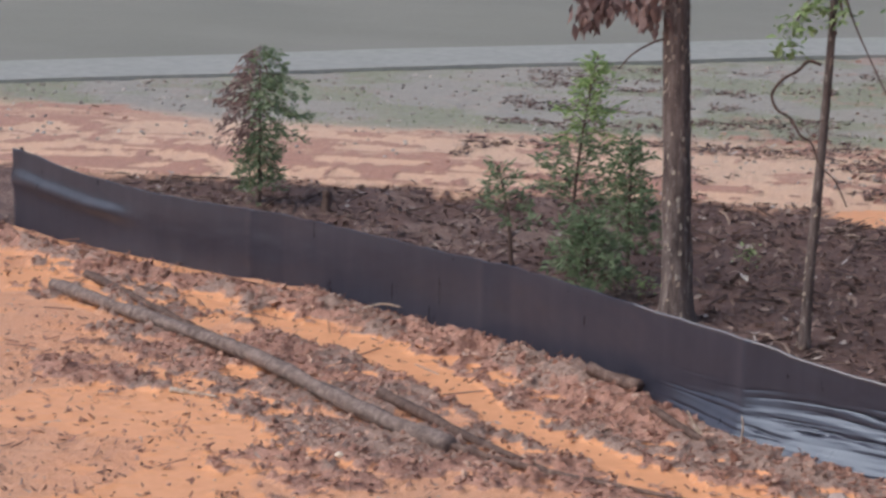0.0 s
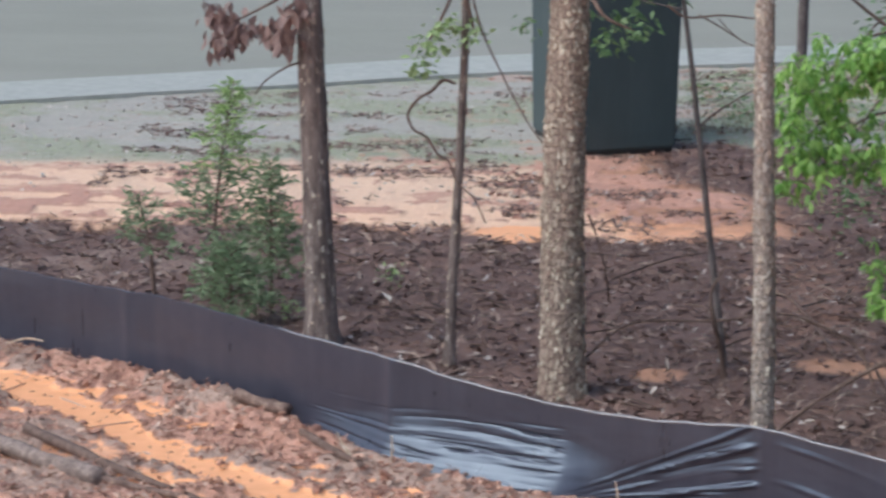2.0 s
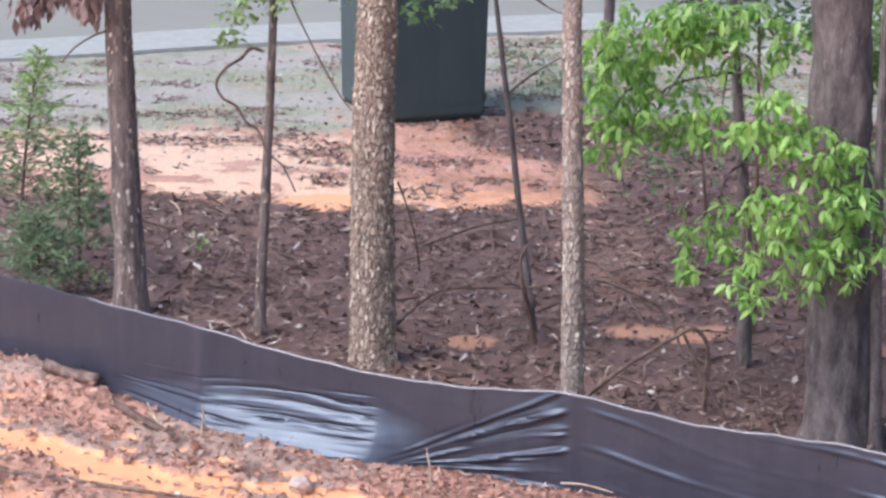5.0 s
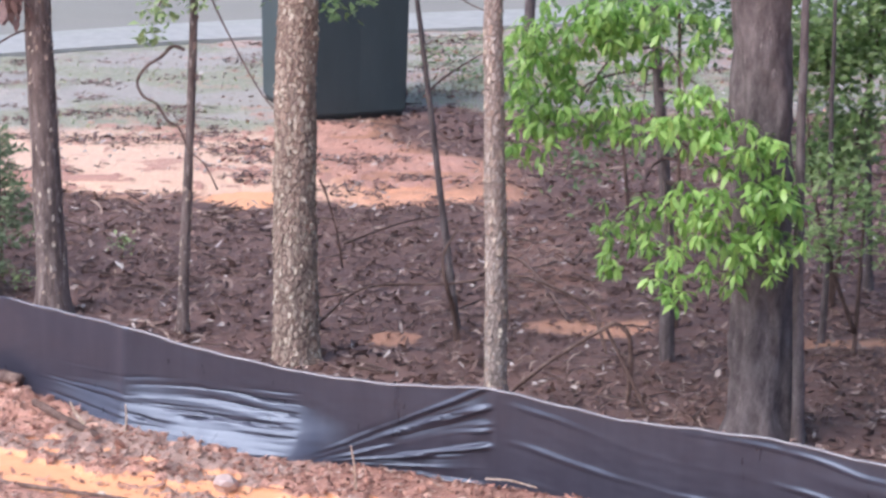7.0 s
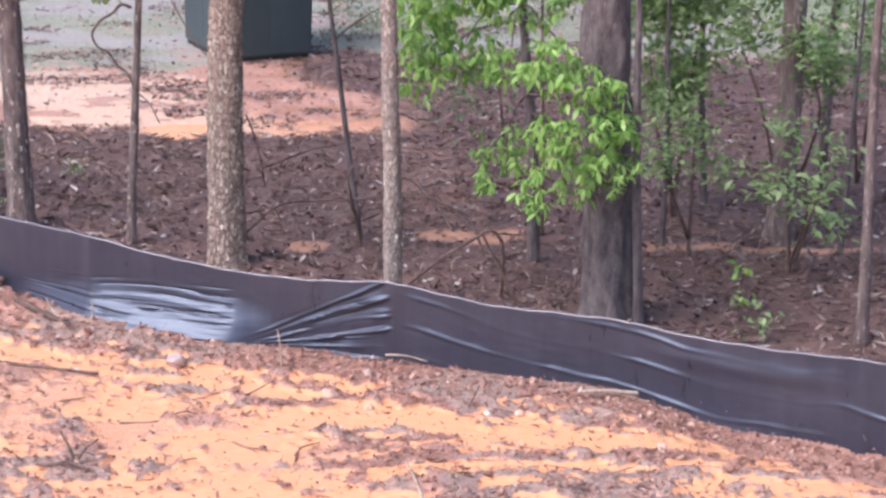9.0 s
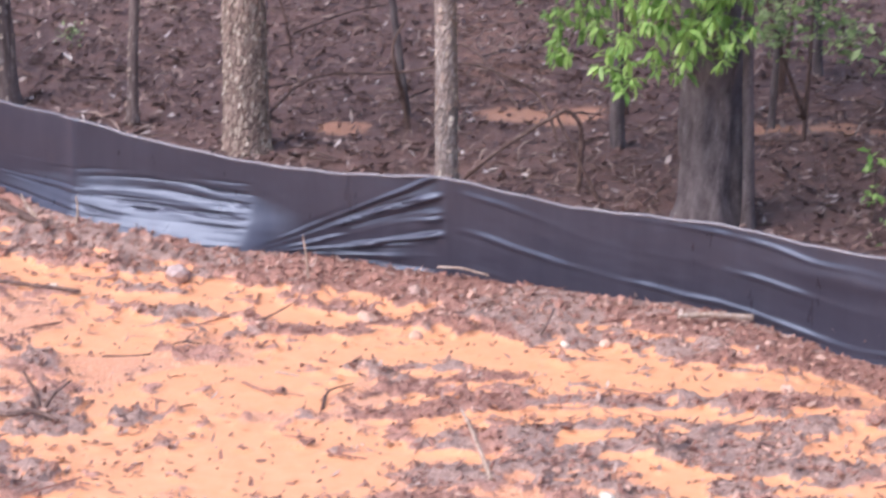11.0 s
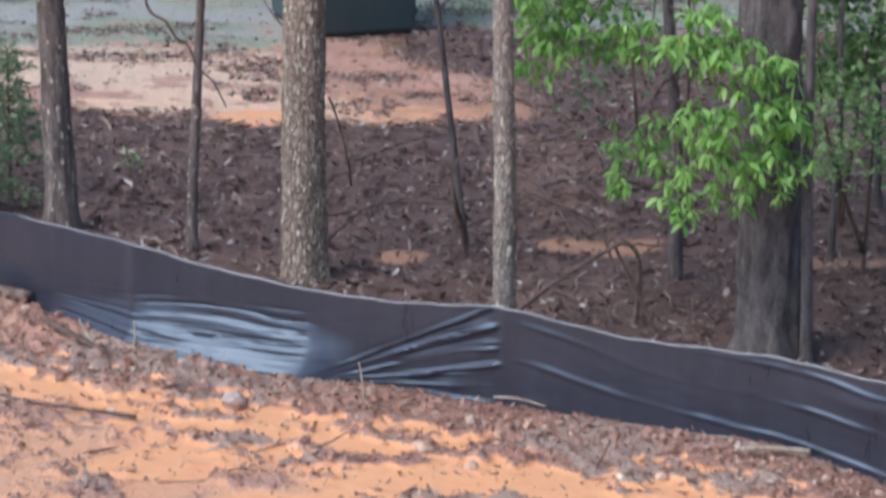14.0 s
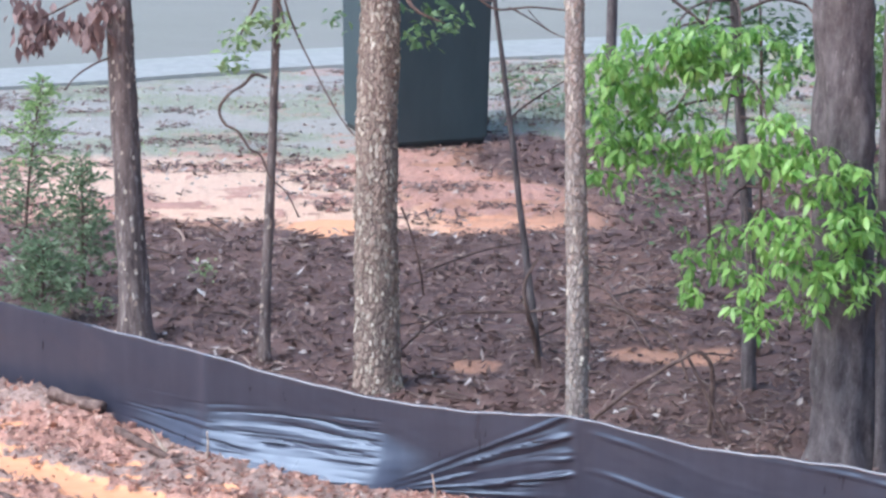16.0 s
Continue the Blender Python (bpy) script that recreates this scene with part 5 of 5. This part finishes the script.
def conifer(name, label, base, tall, spread, needle, seed, lean=0.0, droop=0.25, count=60, dead=None, dome=False, low=0.15, top=None):
    """A small cedar: a stem, branches all round and short sprays of needles along them."""
    rnd = random.Random(seed)
    root = thing(name, (*base, 0), label, "conifer")
    stem = [(lean * tall * t * t, 0, tall * t - 0.05 * (t == 0)) for t in np.linspace(0, 1, 12)]
    mesh_object("stem", *tube(stem, list(np.linspace(0.022, 0.004, 12)), 7, 0.1, seed), TWIG, root)
    verts, faces, dv, df, bv, bf, pv, pf = [], [], [], [], [], [], [], []
    for k in range(count):
        t = low + (1 - low) * k / count
        o = Vector((lean * tall * t * t, 0, tall * t))
        a = k * 2.4
        l = spread * (1.05 - t) ** 0.6 * rnd.uniform(0.6, 1.1) 
        if dome:
            l = spread * rnd.uniform(0.75, 1.1) * (0.5 if t < 0.5 else 0.95 * math.sqrt(max(0.04, 1 - ((t - 0.62) / 0.39) ** 2)))
        d = Vector((math.cos(a), math.sin(a), rnd.uniform(0.0, 0.6) - droop)).normalized()
        tip = o + d * l
        tube([o, (o + tip) / 2 + Vector((0, 0, 0.03)), tip], [0.005, 0.004, 0.002], 5, verts=bv, faces=bf)
        brown = dead and math.cos(a) < -0.2 and t > 0.45
        V, F = (dv, df) if brown else (pv, pf) if top and t > 0.62 else (verts, faces)
        for j in range(int(10 + 50 * l)):
            s = rnd.uniform(0.2, 1.05)
            c = o + d * l * s + Vector((rnd.gauss(0, 0.02), rnd.gauss(0, 0.02), rnd.gauss(0, 0.02)))
            n = (d * 0.6 + Vector((rnd.gauss(0, 0.6), rnd.gauss(0, 0.6), rnd.gauss(-0.6 if brown else 0.0, 0.5)))).normalized()
            w = n.cross(Vector((rnd.gauss(0, 1), rnd.gauss(0, 1), 0.4))).normalized() * rnd.uniform(0.007, 0.014)
            q = len(V)
            e = rnd.uniform(0.05, 0.12)
            V += [c - w * 0.4, c + n * e * 0.5 + w, c + n * e, c + n * e * 0.5 - w]
            F.append((q, q + 1, q + 2, q + 3))
    mesh_object("twig_mass", bv, bf, TWIG, root)["kind"] = "stuff"
    mesh_object("foliage", verts, faces, needle, root)["kind"] = "stuff"
    if pv:
        mesh_object("young_foliage", pv, pf, top, root, "pale fresh green tips")["kind"] = "stuff"
    if dv:
        mesh_object("dead_foliage", dv, df, dead, root, "browned hanging needles")["kind"] = "stuff"


conifer("cedar_sapling", "small cedar sapling with browned drooping foliage", (-6.87, 26.9), 1.55, 0.52, NEEDLE, 61, 0.0, 0.75, 95, LEAF_DEAD, True)
conifer("young_conifer", "young conifer with pale green top and open branches", (-3.58, 25.0), 1.95, 0.55, NEEDLE, 62, 0.10, 0.12, 54, low=0.32, top=NEEDLE_PALE)
conifer("young_conifer", "dark green young conifer beside the brown trunk", (-3.03, 24.7), 1.3, 0.42, NEEDLE, 63, 0.0, 0.05, 60, low=0.25)
conifer("young_conifer", "low spreading conifer behind the fence", (-3.3, 24.1), 0.72, 0.55, NEEDLE, 64, 0.0, 0.0, 55)
conifer("young_conifer", "small open conifer at the bank's edge", (-4.1, 25.0), 0.95, 0.5, NEEDLE, 65, -0.15, 0.1, 18, low=0.45)


# ---- single pale leaves and weeds on the wood floor ----
TWIG_LEAF = leaf_material("withered_weed_leaf", (0.16, 0.125, 0.085), (0.30, 0.25, 0.17), 0.5)
PALE_LEAF = leaf_material("bleached_dead_leaf", (0.42, 0.36, 0.31), (0.68, 0.64, 0.60), 0.4, True, 0.15)


def dead_leaf(x, y, size, seed):
    """One curled leaf with a raised rim and a hanging tip."""
    rnd = random.Random(seed)
    v, f = leaf_shape(size * 2, size)
    me = bpy.data.meshes.new("dead_leaf")
    me.from_pydata([(a - size, b + 0.2 * size * noise.noise((a * 30, seed, 1)), c + 0.5 * size * (a / size - 1) ** 2 * 0.5 + abs(b) * rnd.uniform(0.3, 0.8)) for a, b, c in v], [], f)
    me.materials.append(PALE_LEAF)
    ob = new("dead_leaf", me)
    solid = ob.modifiers.new("thickness", "SOLIDIFY")
    solid.thickness = 0.0015
    ob.matrix_world = pose(x, y, height(x, y) + 0.035, rnd.uniform(-20, 20), rnd.uniform(-15, 30), rnd.uniform(0, 360))
    tagged(ob, "bleached curled dead leaf lying on darker litter", "leaf", "pale dead leaves")


for k, (x, y) in enumerate([(-2.15, 27.05), (-2.11, 26.21), (-2.13, 26.17), (-2.07, 25.06), (-2.03, 25.0), (0.4, 25.97), (1.43, 21.64), (2.28, 22.16), (0.78, 23.15), (-0.02, 26.79), (1.25, 23.12), (0.83, 22.08), (1.66, 21.49)]):
    dead_leaf(x, y, 0.034 + 0.012 * math.sin(k * 2.3), k)

for x, y, r, count, label in [(-2.88, 24.32, 0.13, 60, "small yellow-green weed at the top of the fence"), (-3.15, 24.5, 0.12, 50, "small pale weed behind the fence"), (-2.13, 25.65, 0.14, 50, "low dull weed in the leaf litter")]:
    shrub("weed", label, (x, y), [[(x, y, -0.03), (x + 0.02, y, 0.08), (x + 0.05, y, 0.16)]], [(x, y, 0.1, r), (x + 0.08, y, 0.14, r * 0.8)], count, 0.05, LEAF_PALE, int(100 + x * 10), 0.2, 0.005)

for x, y, r, label in [(1.05, 33.1, 0.24, "brownish weeds on the verge beside the cabin"), (1.45, 34.2, 0.28, "low green weeds on the road verge"), (1.9, 33.3, 0.26, "brownish weeds at the wood's edge"),
                       (2.5, 34.8, 0.30, "low green weeds on the road verge"), (1.15, 35.4, 0.26, "low green weeds at the road's edge"), (3.2, 34.0, 0.32, "low green weeds behind the bright sapling")]:
    shrub("verge_weed", label, (x, y), [[(x, y, -0.03), (x + 0.03, y, 0.14), (x + 0.08, y, 0.3)], [(x, y, -0.03), (x - 0.06, y, 0.12), (x - 0.16, y, 0.22)]],
          [(x, y, 0.1, r), (x + 0.3, y + 0.1, 0.1, r), (x - 0.28, y - 0.1, 0.08, r * 0.8)], 150, 0.07, LEAF_DULL if "green" in label else TWIG_LEAF, int(200 + x * 10), 0.2, 0.005)
